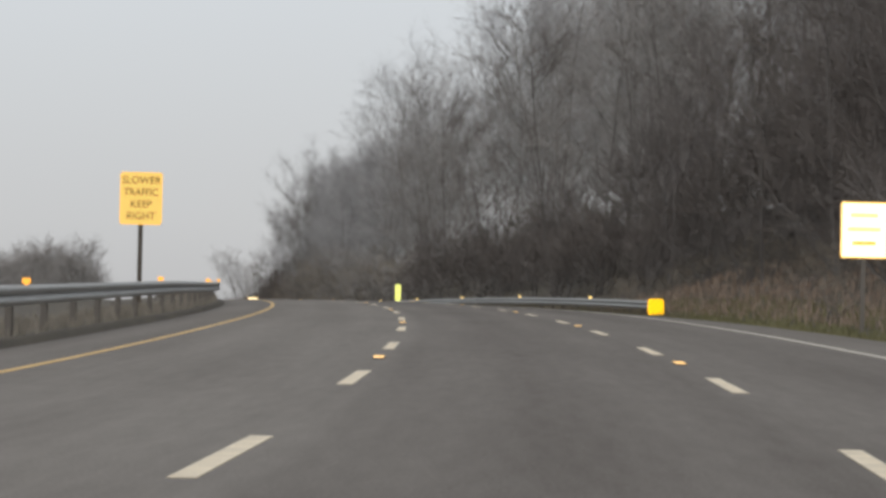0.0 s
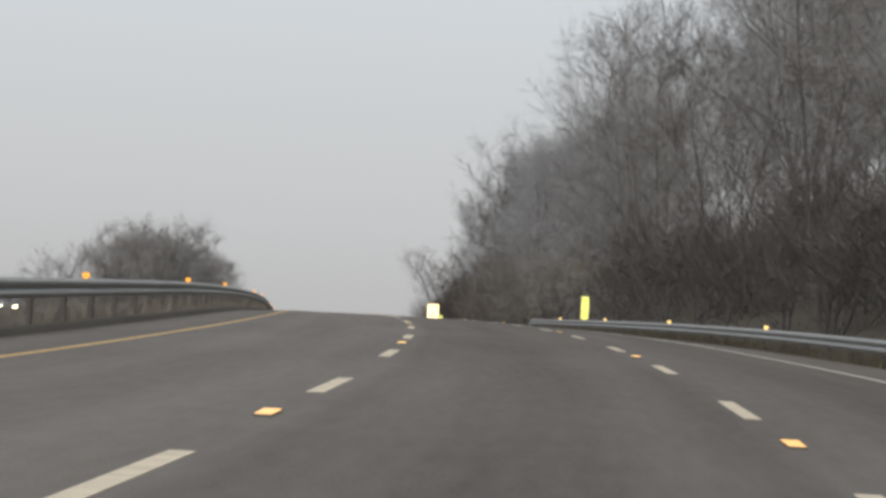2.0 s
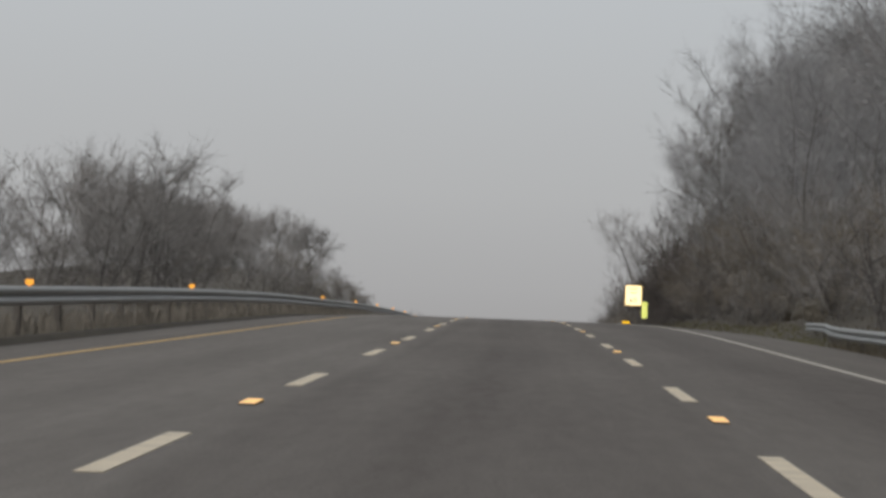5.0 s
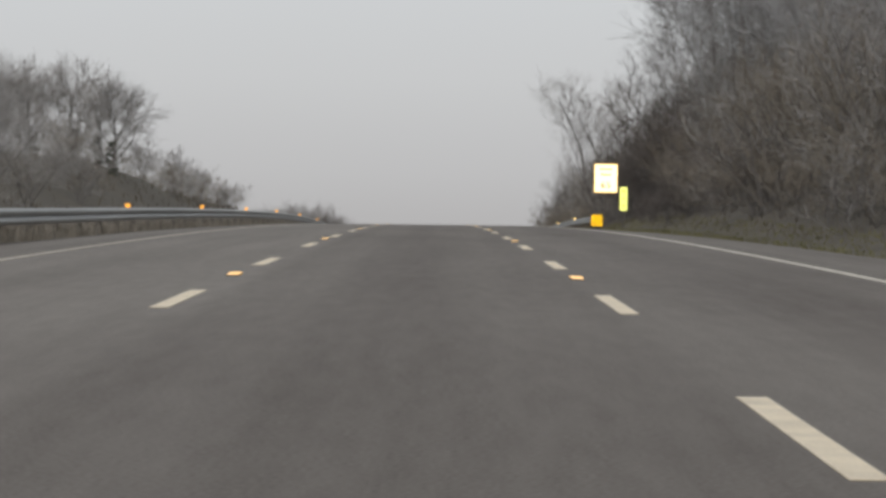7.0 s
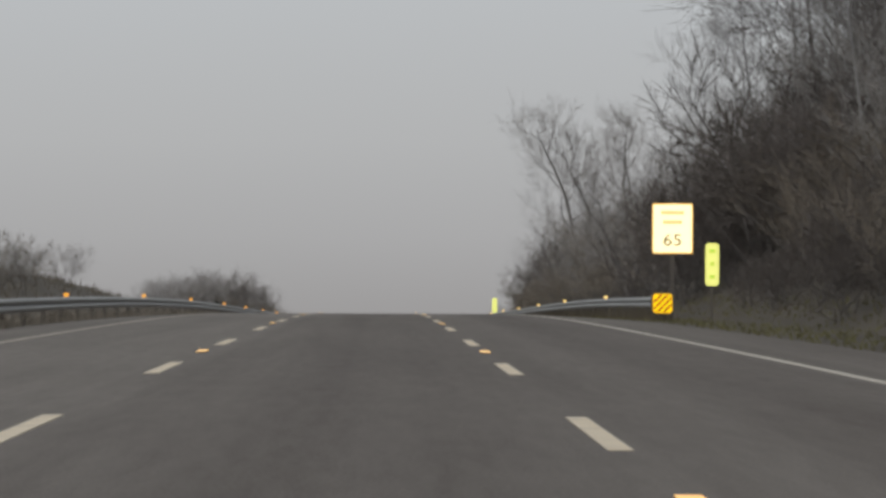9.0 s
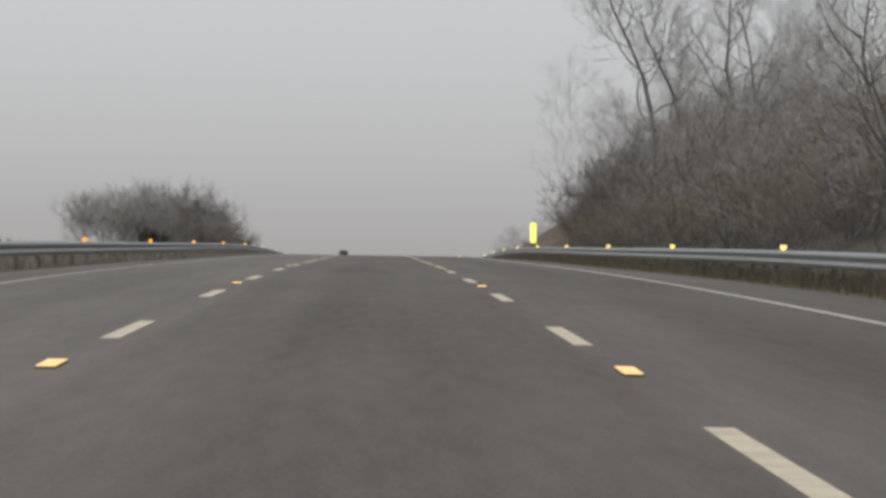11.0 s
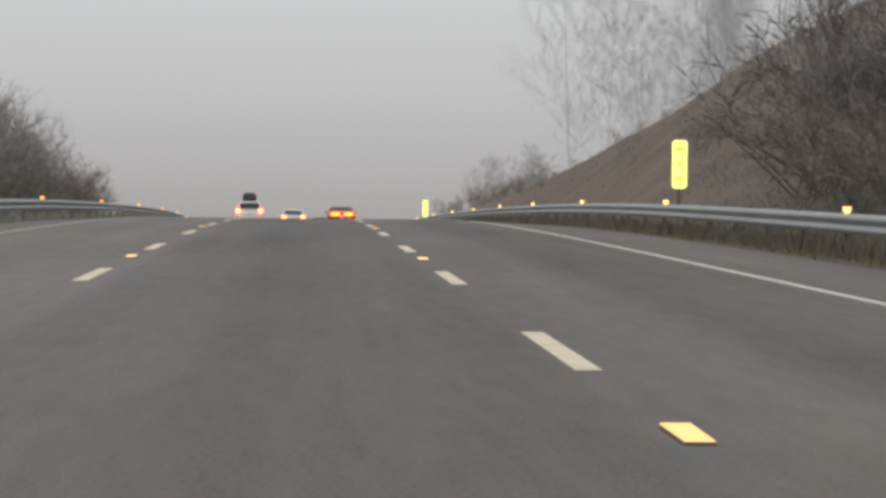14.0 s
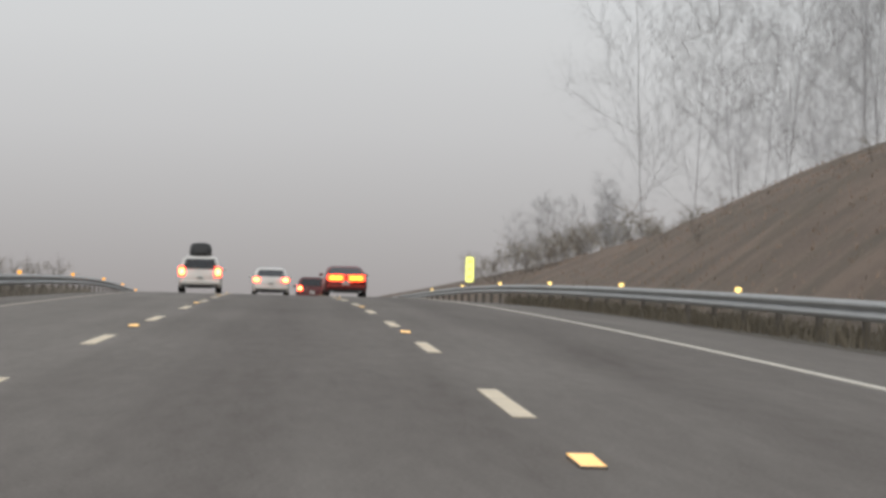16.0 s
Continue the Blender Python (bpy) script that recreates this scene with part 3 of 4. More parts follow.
def object_marker(s, u, zc, striped):
    t, z = sign("object_marker", s, u, zc, 0.58, 0.58, SIGN_ORANGE, "orange-yellow end marker with slanting black stripes on a guardrail end" if striped
                else "glaring orange-yellow end marker on a guardrail end")
    tagged(t, group="guardrail end markers")
    sign_post(t, z + 0.25, 0.4, 0.06)
    for k in (-1.5, -0.5, 0.5, 1.5):
        bm = bmesh.new()
        c = k * 0.20
        # slanting bar clipped to the panel
        pts = []
        half, wd = 0.27, 0.035
        for d in (-wd, wd):
            x0, x1 = max(-half, -half + c + d), min(half, half + c + d)
            pts.append(((x0, x0 - c - d), (x1, x1 - c - d)))
        (a, b), (c2, d2) = pts
        vs = [bm.verts.new((p[0], -0.010, z + p[1])) for p in (a, b, d2, c2)]
        f = bm.faces.new(vs)
        g = bmesh.ops.extrude_face_region(bm, geom=[f])
        bmesh.ops.translate(bm, verts=[v for v in g["geom"] if isinstance(v, bmesh.types.BMVert)], vec=(0, 0.006, 0))
        bmesh.ops.recalc_face_normals(bm, faces=bm.faces)
        part("stripe", bm, SIGN_BLACK if striped else SIGN_AMBER, t)
    return t


object_marker(89.3, 8.55, 0.12, False)
object_marker(362.1, 9.01, 0.39, True)


# ---------------------------------------------------------------- bare trees and scrub
def tube(verts, faces, pts, radii, sides):
    """A tapering limb through pts."""
    k0 = len(verts)
    n = len(pts)
    for i, (p, r) in enumerate(zip(pts, radii)):
        d = (pts[min(i + 1, n - 1)] - pts[max(i - 1, 0)]).normalized()
        a = d.orthogonal().normalized()
        b = d.cross(a)
        for j in range(sides):
            w = 2 * math.pi * j / sides
            verts.append(tuple(p + a * (r * math.cos(w)) + b * (r * math.sin(w))))
    for i in range(n - 1):
        for j in range(sides):
            a = k0 + i * sides + j
            b = k0 + i * sides + (j + 1) % sides
            faces.append((a, b, b + sides, a + sides))


def sprig(verts, faces, p, q, r):
    """A thin twig: a spike folded along its length."""
    d = (q - p).normalized()
    a = d.orthogonal().normalized() * r
    b = d.cross(a)
    k = len(verts)
    verts += [tuple(p + a), tuple(p - a * 0.5 + b * 0.87), tuple(p - a * 0.5 - b * 0.87), tuple(q)]
    faces += [(k, k + 1, k + 3), (k + 2, k, k + 3)]


def tip_twig(verts, faces, p, q, r):
    """The finest twig: one folded sliver."""
    d = (q - p).normalized()
    a = d.orthogonal().normalized() * r
    k = len(verts)
    verts += [tuple(p + a), tuple(p - a), tuple(q)]
    faces.append((k, k + 1, k + 2))


def wander(rnd, p, d, length, bends, lift, wild):
    pts = [p.copy()]
    d = d.normalized()
    for _ in range(bends):
        d = (d + Vector((rnd.uniform(-1, 1), rnd.uniform(-1, 1), rnd.uniform(-1, 1))) * wild + Vector((0, 0, lift))).normalized()
        p = p + d * (length / bends)
        pts.append(p)
    return pts


def along(pts, f):
    f = f * (len(pts) - 1)
    i = min(int(f), len(pts) - 2)
    return pts[i].lerp(pts[i + 1], f - i), (pts[i + 1] - pts[i]).normalized()


def spray(rnd, d, out):
    a = Vector((rnd.gauss(0, 1), rnd.gauss(0, 1), rnd.gauss(0, 1))).normalized()
    return (d + a * out).normalized()


def tree_meshes(seed, height, spread, low, limbs, boughs, twigs, thick, twig_mat=None, twig_len=0.9, stems=1, twig_r=0.012, crook=0.09, bough_r=0.012, bark=None,
                limb_r=0.020, bends=0, wild=0.22):
    """Trunk-and-limbs mesh and crown-of-twigs mesh of a leafless tree."""
    rnd = random.Random(seed)
    tv, tf, cv, cf = [], [], [], []
    for stem in range(stems):
        lean = Vector((rnd.uniform(-0.12, 0.12), rnd.uniform(-0.12, 0.12), 1)) if stems == 1 else \
            Vector((rnd.uniform(-0.5, 0.5), rnd.uniform(-0.5, 0.5), 1))
        start = Vector((0, 0, -0.6)) if stems == 1 else Vector((rnd.uniform(-0.4, 0.4), rnd.uniform(-0.4, 0.4), -0.4))
        cuts = 8 if stems == 1 else 5
        trunk = wander(rnd, start, lean, height * rnd.uniform(0.85, 1.0), cuts, 0.06, crook if stems == 1 else 0.15)
        radii = [thick * (1 - 0.9 * (i / cuts)) + 0.012 for i in range(cuts + 1)]
        radii[0] *= 1.35
        tube(tv, tf, trunk, radii, 6 if stems == 1 else 4)
        for k in range(limbs):
            f = low + (1 - low) * (k + rnd.random()) / limbs
            p, d = along(trunk, min(f, 0.98))
            ang = k * 2.4 + rnd.uniform(-0.5, 0.5)
            outward = Vector((math.cos(ang), math.sin(ang), rnd.uniform(0.35, 1.1)))
            ll = spread * (1.15 - 0.75 * f) * rnd.uniform(0.7, 1.2) + 0.4
            n = bends or (5 if stems == 1 else 3)
            limb = wander(rnd, p, outward, ll, n, 0.10, wild)
            r0 = max(thick * 0.36 * (1.1 - f), limb_r)
            tube(tv, tf, limb, [r0 * (1 - 0.8 * i / n) + 0.006 for i in range(n + 1)], 4 if stems == 1 else 3)
            for j in range(boughs):
                g = 0.25 + 0.75 * (j + rnd.random()) / boughs
                p2, d2 = along(limb, min(g, 0.99))
                bough = wander(rnd, p2, spray(rnd, d2, 0.9), ll * rnd.uniform(0.25, 0.5) + 0.3, 1, 0.12, 0.25)
                sprig(cv, cf, bough[0], bough[1], bough_r)
                for q in range(twigs):
                    p3, d3 = along(bough, min(0.15 + 0.85 * rnd.random(), 0.99))
                    e = spray(rnd, d3, 0.85) + Vector((0, 0, 0.25))
                    tip = p3 + e * twig_len * rnd.uniform(0.5, 1.3)
                    sprig(cv, cf, p3, tip, twig_r)
                    for g2 in (0.3, 0.6):
                        fork = p3.lerp(tip, g2)
                        tip_twig(cv, cf, fork, fork + spray(rnd, e, 0.8) * twig_len * rnd.uniform(0.35, 0.8), twig_r * 0.9)
    return mesh_from("trunk", tv, tf, bark or BARK), mesh_from("crown", cv, cf, twig_mat or TWIG)


def leaf_mesh(seed, crown, count, size, mat):
    """Withered leaves that still hang on the twigs."""
    rnd = random.Random(seed)
    vs = crown.vertices
    verts, faces = [], []
    for _ in range(count):
        p = vs[rnd.randrange(len(vs))].co
        a = Vector((rnd.gauss(0, 1), rnd.gauss(0, 1), rnd.gauss(0, 1))).normalized() * size * rnd.uniform(0.6, 1.3)
        b = a.orthogonal().normalized() * size * 0.5
        k = len(verts)
        c = a.cross(b).normalized() * size * 0.2
        verts += [tuple(p), tuple(p + a * 0.5 + b + c), tuple(p + a), tuple(p + a * 0.5 - b + c)]
        faces += [(k, k + 1, k + 2), (k, k + 2, k + 3)]
    return mesh_from("leaves", verts, faces, mat)


def ivy_mesh(seed, height, count, mat):
    """Ivy leaves that wrap a short trunk."""
    rnd = random.Random(seed)
    verts, faces = [], []
    for _ in range(count):
        ang, z = rnd.uniform(0, 2 * math.pi), height * rnd.random() ** 1.2
        out = Vector((math.cos(ang), math.sin(ang), 0))
        p = out * (0.12 + 0.16 * rnd.random() * (1.15 - 0.5 * z / height)) + Vector((0, 0, z))
        side = Vector((-out.y, out.x, 0)) * rnd.uniform(0.04, 0.08)
        down = (out * 0.5 + Vector((rnd.uniform(-0.4, 0.4), rnd.uniform(-0.4, 0.4), -1))) * rnd.uniform(0.06, 0.12)
        k = len(verts)
        verts += [tuple(p), tuple(p + side + down * 0.4), tuple(p + down), tuple(p - side + down * 0.4)]
        faces += [(k, k + 1, k + 2), (k, k + 2, k + 3)]
    return mesh_from("ivy", verts, faces, mat)


def plant(name, label, category, group, trunk, crown, leaves=None, leaf_label="withered brown leaves"):
    t = tagged(new(name), label, category, group)
    part("trunk", trunk, None, t)
    part("crown", crown, None, t)
    if leaves:
        part("foliage", leaves, None, t, leaf_label)
    return t


tall = [plant("bare_tree", "tall leafless tree with grey bark on the roadside slope", "tree", "woods on the slope",
              *tree_meshes(10 + i, 12.5 + 1.5 * (i % 3), 4.6 + 0.4 * i, 0.10, 20, 6, 8, 0.046 + 0.005 * i, twig_len=1.35, twig_r=0.0072, limb_r=0.009, bough_r=0.008))
        for i in range(4)]
# bark and twigs coloured pale in place of haze
sparse = [plant("bare_tree", "thin leafless tree with a forked open crown", "tree", "open trees",
                *tree_meshes(30 + i, 15 + 2 * i, 5.0, 0.26, 14, 9, 8, 0.075, HAZED_TWIG, 1.0, twig_r=0.0065, crook=0.16, bark=HAZED_BARK, bends=8, wild=0.36, limb_r=0.014)) for i in range(2)]
spreading = [plant("bare_tree", "old leafless tree with thick crooked limbs", "tree", "old trees above the scrub",
                   *tree_meshes(36 + i, 14, 5.9, 0.24, 13, 12, 9, 0.19, twig_len=0.95, twig_r=0.0065, crook=0.26, bends=10, wild=0.46, limb_r=0.03)) for i in range(2)]
dome = [plant("bare_tree", "round leafless tree with a dense dome of twigs", "tree", "roadside clumps",
              *tree_meshes(50 + i, 5.0, 2.5, 0.03, 7, 5, 6, 0.026, twig_len=0.80, stems=4, twig_r=0.0092, bough_r=0.009, limb_r=0.009)) for i in range(3)]
back = [plant("bare_tree", "leafless tree deep in the grey woods", "tree", "woods on the slope",
              *tree_meshes(40 + i, 13.0 + i, 5.0, 0.03, 15, 6, 7, 0.10, twig_len=1.4, twig_r=0.010)) for i in range(2)]
near_wood = [plant("bare_tree", "dark leafless tree at the edge of the wooded bank", "tree", "woods on the slope",
                   *tree_meshes(45 + i, 12.5 + i, 4.8, 0.05, 18, 7, 9, 0.07, DARK_TWIG, 1.15, twig_r=0.0078, limb_r=0.012, bough_r=0.009)) for i in range(2)]
pale = [plant("bare_tree", "tall leafless tree on the roadside slope, its twigs coloured pale for haze", "tree", "woods on the slope",
              *tree_meshes(64 + i, 13.0 + 1.5 * i, 4.8, 0.08, 20, 6, 8, 0.046, HAZED_TWIG, 1.35, twig_r=0.0072, limb_r=0.009, bough_r=0.008)) for i in range(2)]
# twigs thinned and paled to imitate mist
misty = [plant("bare_tree", "very tall leafless tree coloured pale for the mist", "tree", "far woods",
               *tree_meshes(60 + i, 23 + 2 * i, 6.5, 0.08, 22, 7, 8, 0.026, HAZED_TWIG, 1.9, twig_r=0.0052, bark=HAZED_BARK, limb_r=0.006, bough_r=0.006)) for i in range(2)]
hedge = []
for i in range(2):
    st, tw = tree_meshes(55 + i, 3.7, 2.15, 0.28, 16, 7, 9, 0.095, None, 0.66, twig_r=0.0064, crook=0.16, bends=6, wild=0.34, limb_r=0.011, bough_r=0.007)
    hedge.append(plant("bare_tree", "small leafless tree with a short thick trunk clad in ivy", "tree", "trees on the median bank", st, tw, ivy_mesh(57 + i, 1.5, 210, IVY),
                       "dark ivy round the trunk"))
bushes = []
for i in range(4):
    st, tw = tree_meshes(70 + i, 3.0 + 0.7 * i, 1.7 + 0.2 * i, 0.06, 5, 3, 5, 0.022, TWIG if i % 2 else SCRUB, 0.75, stems=4, twig_r=0.0095)
    bushes.append(plant("bush", "brown leafless bush with a few withered leaves", "bush", "scrub along the slope", st, tw,
                        leaf_mesh(90 + i, tw, 110, 0.06, DEADLEAF)))

dark_bushes = []
for i in range(2):
    st, tw = tree_meshes(76 + i, 3.2 + 0.8 * i, 1.9, 0.06, 5, 3, 6, 0.022, DARK_TWIG, 0.75, stems=4, twig_r=0.012)
    dark_bushes.append(plant("bush", "dark leafless bush at the foot of the wooded bank", "bush", "scrub along the slope", st, tw))

brush = [(*tree_meshes(80 + i, 2.8 + 0.5 * i, 1.7, 0.05, 5, 2, 5, 0.02, SCRUB, 0.75, stems=3, twig_r=0.013),) for i in range(3)]
brush = [(st, tw, leaf_mesh(95 + i, tw, 60, 0.06, DEADLEAF)) for i, (st, tw) in enumerate(brush)]
far_wood = [(b.children[0].data, b.children[1].data) for b in back]


def place(s, u, rnd, k, sink=0.1):
    return pose(*on(s, u, ground_height(s, u) - sink), rnd.uniform(-4, 4), rnd.uniform(-4, 4), rnd.uniform(0, 360)) @ Matrix.Diagonal((k, k, k, 1))


def thicket(name, label, category, kinds, spots):
    """Plants too many to count, grown into one mesh of kind stuff."""
    co, tri, slot, mats, base = [], [], [], [], 0
    for i, m in enumerate(spots):
        rot = np.array(m)
        for me in kinds[i % len(kinds)]:
            if me.materials[0] not in mats:
                mats.append(me.materials[0])
            me.calc_loop_triangles()
            v = np.empty(len(me.vertices) * 3)
            me.vertices.foreach_get("co", v)
            t = np.empty(len(me.loop_triangles) * 3, dtype=np.int64)
            me.loop_triangles.foreach_get("vertices", t)
            co.append(v.reshape(-1, 3) @ rot[:3, :3].T + rot[:3, 3])
            tri.append(t.reshape(-1, 3) + base)
            slot += [mats.index(me.materials[0])] * (len(t) // 3)
            base += len(v) // 3
    me = bpy.data.meshes.new(name)
    me.from_pydata(np.concatenate(co).tolist(), [], np.concatenate(tri).tolist())
    for mat in mats:
        me.materials.append(mat)
    me.polygons.foreach_set("material_index", slot)
    me.update()
    return tagged(new(name, me), label, category, kind="stuff")


USED = set()


def put(kinds, s, u, rnd, lo=0.8, hi=1.2, sink=0.1, pick=None, turn=None):
    """Plants a tree at (s, u) on the ground."""
    ob = kinds[rnd.randrange(len(kinds)) if pick is None else pick]
    k = rnd.uniform(lo, hi)
    tilt = (rnd.uniform(-4, 4), rnd.uniform(-4, 4), rnd.uniform(0, 360))
    m = pose(*on(s, u, ground_height(s, u) - sink), *(tilt if turn is None else (0, 0, turn)))
    if ob.name not in USED:
        USED.add(ob.name)
        c = ob
        c.matrix_basis = m
    else:
        c = copy_thing(ob, m)
    c.scale = (k, k, k)
    return c


rnd = random.Random(4)
# woods on the right-hand slope
for k in range(100):
    s = 72 + 258 * (k + rnd.random()) / 100
    if s > 246 and k % 3 == 0:
        continue
    u = 13.2 + 2.2 * smoothstep(240, 330, s) + 26 * rnd.random() ** 1.4
    big = 0.98 + 0.55 * smoothstep(12, 22, u)
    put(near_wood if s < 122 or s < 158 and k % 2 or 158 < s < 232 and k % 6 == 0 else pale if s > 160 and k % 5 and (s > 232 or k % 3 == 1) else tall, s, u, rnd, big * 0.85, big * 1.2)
spots = []
for k in range(27):
    s = 64 + (70 if k % 3 else 165) * (k + rnd.random()) / 27
    spots.append(place(s, 17 + 24 * rnd.random(), rnd, rnd.uniform(1.1, 1.55)))
for k in range(8):
    put(near_wood, 72 + 34 * (k + rnd.random()) / 8, 19 + 12 * rnd.random(), rnd, 1.1, 1.35)
thicket("deep_woods", "grey leafless woods deep on the slope", "woods", far_wood, spots)
for k in range(32):
    s = 326 + 58 * (k + rnd.random()) / 32
    if s < 360 and k % 2:
        continue
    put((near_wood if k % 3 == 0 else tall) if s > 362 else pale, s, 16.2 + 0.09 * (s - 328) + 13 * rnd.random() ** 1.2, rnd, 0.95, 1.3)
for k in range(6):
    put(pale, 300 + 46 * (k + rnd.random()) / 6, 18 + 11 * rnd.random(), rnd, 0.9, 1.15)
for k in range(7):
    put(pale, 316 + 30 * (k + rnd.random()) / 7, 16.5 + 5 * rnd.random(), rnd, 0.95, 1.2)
for k in range(26):
    s = 358 + 64 * (k + rnd.random()) / 26
    high = 1.0 + 0.45 * smoothstep(360, 378, s) - 0.45 * smoothstep(392, 412, s)
    put(near_wood if k % 3 else pale, s, 17.2 + 0.06 * (s - 370) + 11 * rnd.random(), rnd, high * 0.85, high * 1.1)
for s, u, k in ((340, 15.2, 0.8), (352, 15.6, 0.9), (360, 16.2, 1.0), (366, 17.5, 1.1), (373, 17.6, 1.1), (380, 18.6, 1.1), (388, 19.5, 1.1), (396, 20.5, 1.0)):
    put(dome, s, u, rnd, k, k * 1.1)
for s, u, k, q in ((372, 16.5, 0.85, 0), (384, 17.5, 0.9, 1), (360, 15.4, 0.75, 1)):
    put(sparse, s, u, rnd, k, k * 1.05, pick=q)
for s, u, k in ((366, 17.0, 1.0), (371, 18.3, 1.05)):
    put(near_wood, s, u, rnd, k * 0.97, k * 1.03)
# the open stretch past the speed limit sign
for s, u, k, q in ((399, 17.5, 0.95, 1), (411, 17.0, 0.85, 0)):
    put(sparse, s, u, rnd, k * 0.95, k * 1.05, pick=q)
put(spreading, 501, 16.5, rnd, 1.1, 1.1, pick=0, turn=135)
put(spreading, 504, 17.5, rnd, 0.95, 0.95, pick=0, turn=165)
for s, u, k, q in ((499, 19.5, 1.05, 1), (481, 19.5, 0.8, 0), (470, 22, 0.8, 1)):
    put(spreading, s, u, rnd, k * 0.95, k * 1.05, pick=q)
for s, u, k in ((506, 20, 0.6), (512, 23, 0.6), (500, 23, 0.65), (494, 25, 0.6), (518, 26, 0.55), (486, 24, 0.6)):
    put(back, s, u, rnd, k, k * 1.1)
# woods beyond the brown hillside, their haze put into pale twig colour
for k in range(12):
    s = 690 + 30 * (k + rnd.random()) / 12
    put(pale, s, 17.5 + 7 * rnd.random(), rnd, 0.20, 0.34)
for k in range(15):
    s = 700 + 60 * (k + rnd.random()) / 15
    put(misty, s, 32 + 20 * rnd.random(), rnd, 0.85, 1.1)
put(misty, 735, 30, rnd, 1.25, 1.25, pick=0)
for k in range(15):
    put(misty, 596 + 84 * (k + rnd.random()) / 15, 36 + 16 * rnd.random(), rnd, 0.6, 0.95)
# left-hand clumps: tallest in the middle, lower towards the road
for s, u, k in ((250, -15.5, 0.95), (256, -14.2, 1.05), (263, -16.0, 1.2), (261, -13.2, 1.0), (270, -14.2, 0.98), (272, -17.5, 1.02), (280, -13.4, 0.76),
                (279, -16.0, 0.88), (288, -12.8, 0.68), (297, -12.2, 0.58), (247, -18.5, 0.7), (254, -18.2, 1.1), (266, -19.5, 1.15), (244, -21.5, 0.55),
                (258, -15.8, 1.25), (304, -11.6, 0.45)):
    put(dome, s, u, rnd, k * 0.95, k * 1.05)
put(dome, 248, -22.4, rnd, 0.92, 0.92, pick=1)
put(dome, 243, -24.2, rnd, 0.55, 0.55, pick=2)
for s, u, k, q in ((327, -13.1, 0.98, 0), (333, -15.4, 1.0, 1), (335.5, -17.5, 1.08, 0), (341, -20.2, 1.2, 1), (330, -20.4, 1.15, 0), (324, -18.6, 1.0, 1),
                   (347, -22.5, 1.25, 0), (337, -23.5, 1.25, 1), (316, -16.8, 0.8, 0), (329.5, -13.9, 0.85, 1), (353, -24.5, 1.2, 1)):
    put(hedge, s, u, rnd, k * 0.97, k * 1.03, pick=q)
for s, u, k, q in ((352, -12.7, 0.56, 1), (360, -12.6, 0.46, 0), (366, -13.2, 0.48, 1), (372, -12.3, 0.38, 0), (380, -12.2, 0.34, 1), (346, -13.8, 0.50, 0),
                   (358, -15.0, 0.55, 1), (402, -13.6, 0.5, 0)):
    put(dome, s, u, rnd, k * 0.72, k * 0.8, pick=q)
for s, u, k in ((322, -21.5, 0.75), (328, -17.6, 0.7), (334, -21.8, 0.85), (343, -24.5, 0.9), (318, -19.4, 0.6)):
    put(dome, s, u, rnd, k * 0.95, k * 1.05)
for k in range(7):
    put(tall, 322 + 56 * (k + rnd.random()) / 7, -20.0 - 9 * rnd.random(), rnd, 0.20, 0.31)
for s, u, k in ((568, -13.8, 0.6), (573, -14.2, 0.9), (582, -14.0, 0.95), (578, -17.5, 1.1), (592, -15.5, 1.1), (604, -15.5, 0.95), (613, -17.5, 0.95),
                (622, -19.8, 0.95), (600, -19.5, 1.2), (588, -20.5, 1.1), (572, -17.0, 0.95), (566, -19.5, 0.9), (575, -22, 1.0), (590, -25, 1.0),
                (612, -13.8, 0.6), (568, -23, 0.85), (570, -12.6, 0.4), (579, -12.2, 0.45), (587, -12.6, 0.45), (566, -16.0, 0.55),
                (584, -16.5, 1.1), (596, -13.6, 0.85), (576, -19.5, 1.1), (585, -23, 1.15), (571, -15.4, 0.8)):
    put(dome, s, u, rnd, k * 0.87, k * 0.97)
for k in range(11):
    put(dark_bushes, 566 + 36 * (k + rnd.random()) / 11, -13.6 - 7 * rnd.random(), rnd, 0.8, 1.15)
# scrub
spots = []
for k in range(44):
    s = 62 + 150 * (k + rnd.random()) / 44
    spots.append(place(s, 11.8 + 15 * rnd.random() ** 1.2, rnd, rnd.uniform(0.8, 1.5)))
for k in range(34):
    s = 76 + 70 * (k + rnd.random()) / 34
    spots.append(place(s, 17 + 13 * rnd.random(), rnd, rnd.uniform(1.6, 2.4)))
thicket("undergrowth", "dark leafless undergrowth below the woods", "brush", [[c.data for c in b.children] for b in dark_bushes], spots)
for k in range(58):
    s = 205 + 199 * (k + rnd.random()) / 58
    put(bushes, s, 12.2 + 1.6 * smoothstep(240, 330, s) + 11 * rnd.random() ** 1.3, rnd, 0.7, 1.2)
for k in range(26):
    s = 405 + 50 * (k + rnd.random()) / 26
    put(bushes, s, 12.2 + 12 * rnd.random(), rnd, 0.5, 0.9)
spots = []
for k in range(60):
    s = 452 + 62 * (k + rnd.random()) / 60
    spots.append(place(s, 12.0 + 2.4 * smoothstep(470, 505, s) + 12 * rnd.random(), rnd, rnd.uniform(0.8, 1.3)))
thicket("undergrowth", "brown leafless undergrowth with a few withered leaves below the old trees", "brush", [[c.data for c in b.children] for b in bushes], spots)
for k in range(24):
    s = 284 + 38 * (k + rnd.random()) / 24
    put(bushes, s, 12.6 + 5 * rnd.random(), rnd, 0.9, 1.4)
for k in range(20):
    s = 322 + 42 * (k + rnd.random()) / 20
    put(bushes, s, 14.2 + 5 * rnd.random(), rnd, 0.7, 1.1)
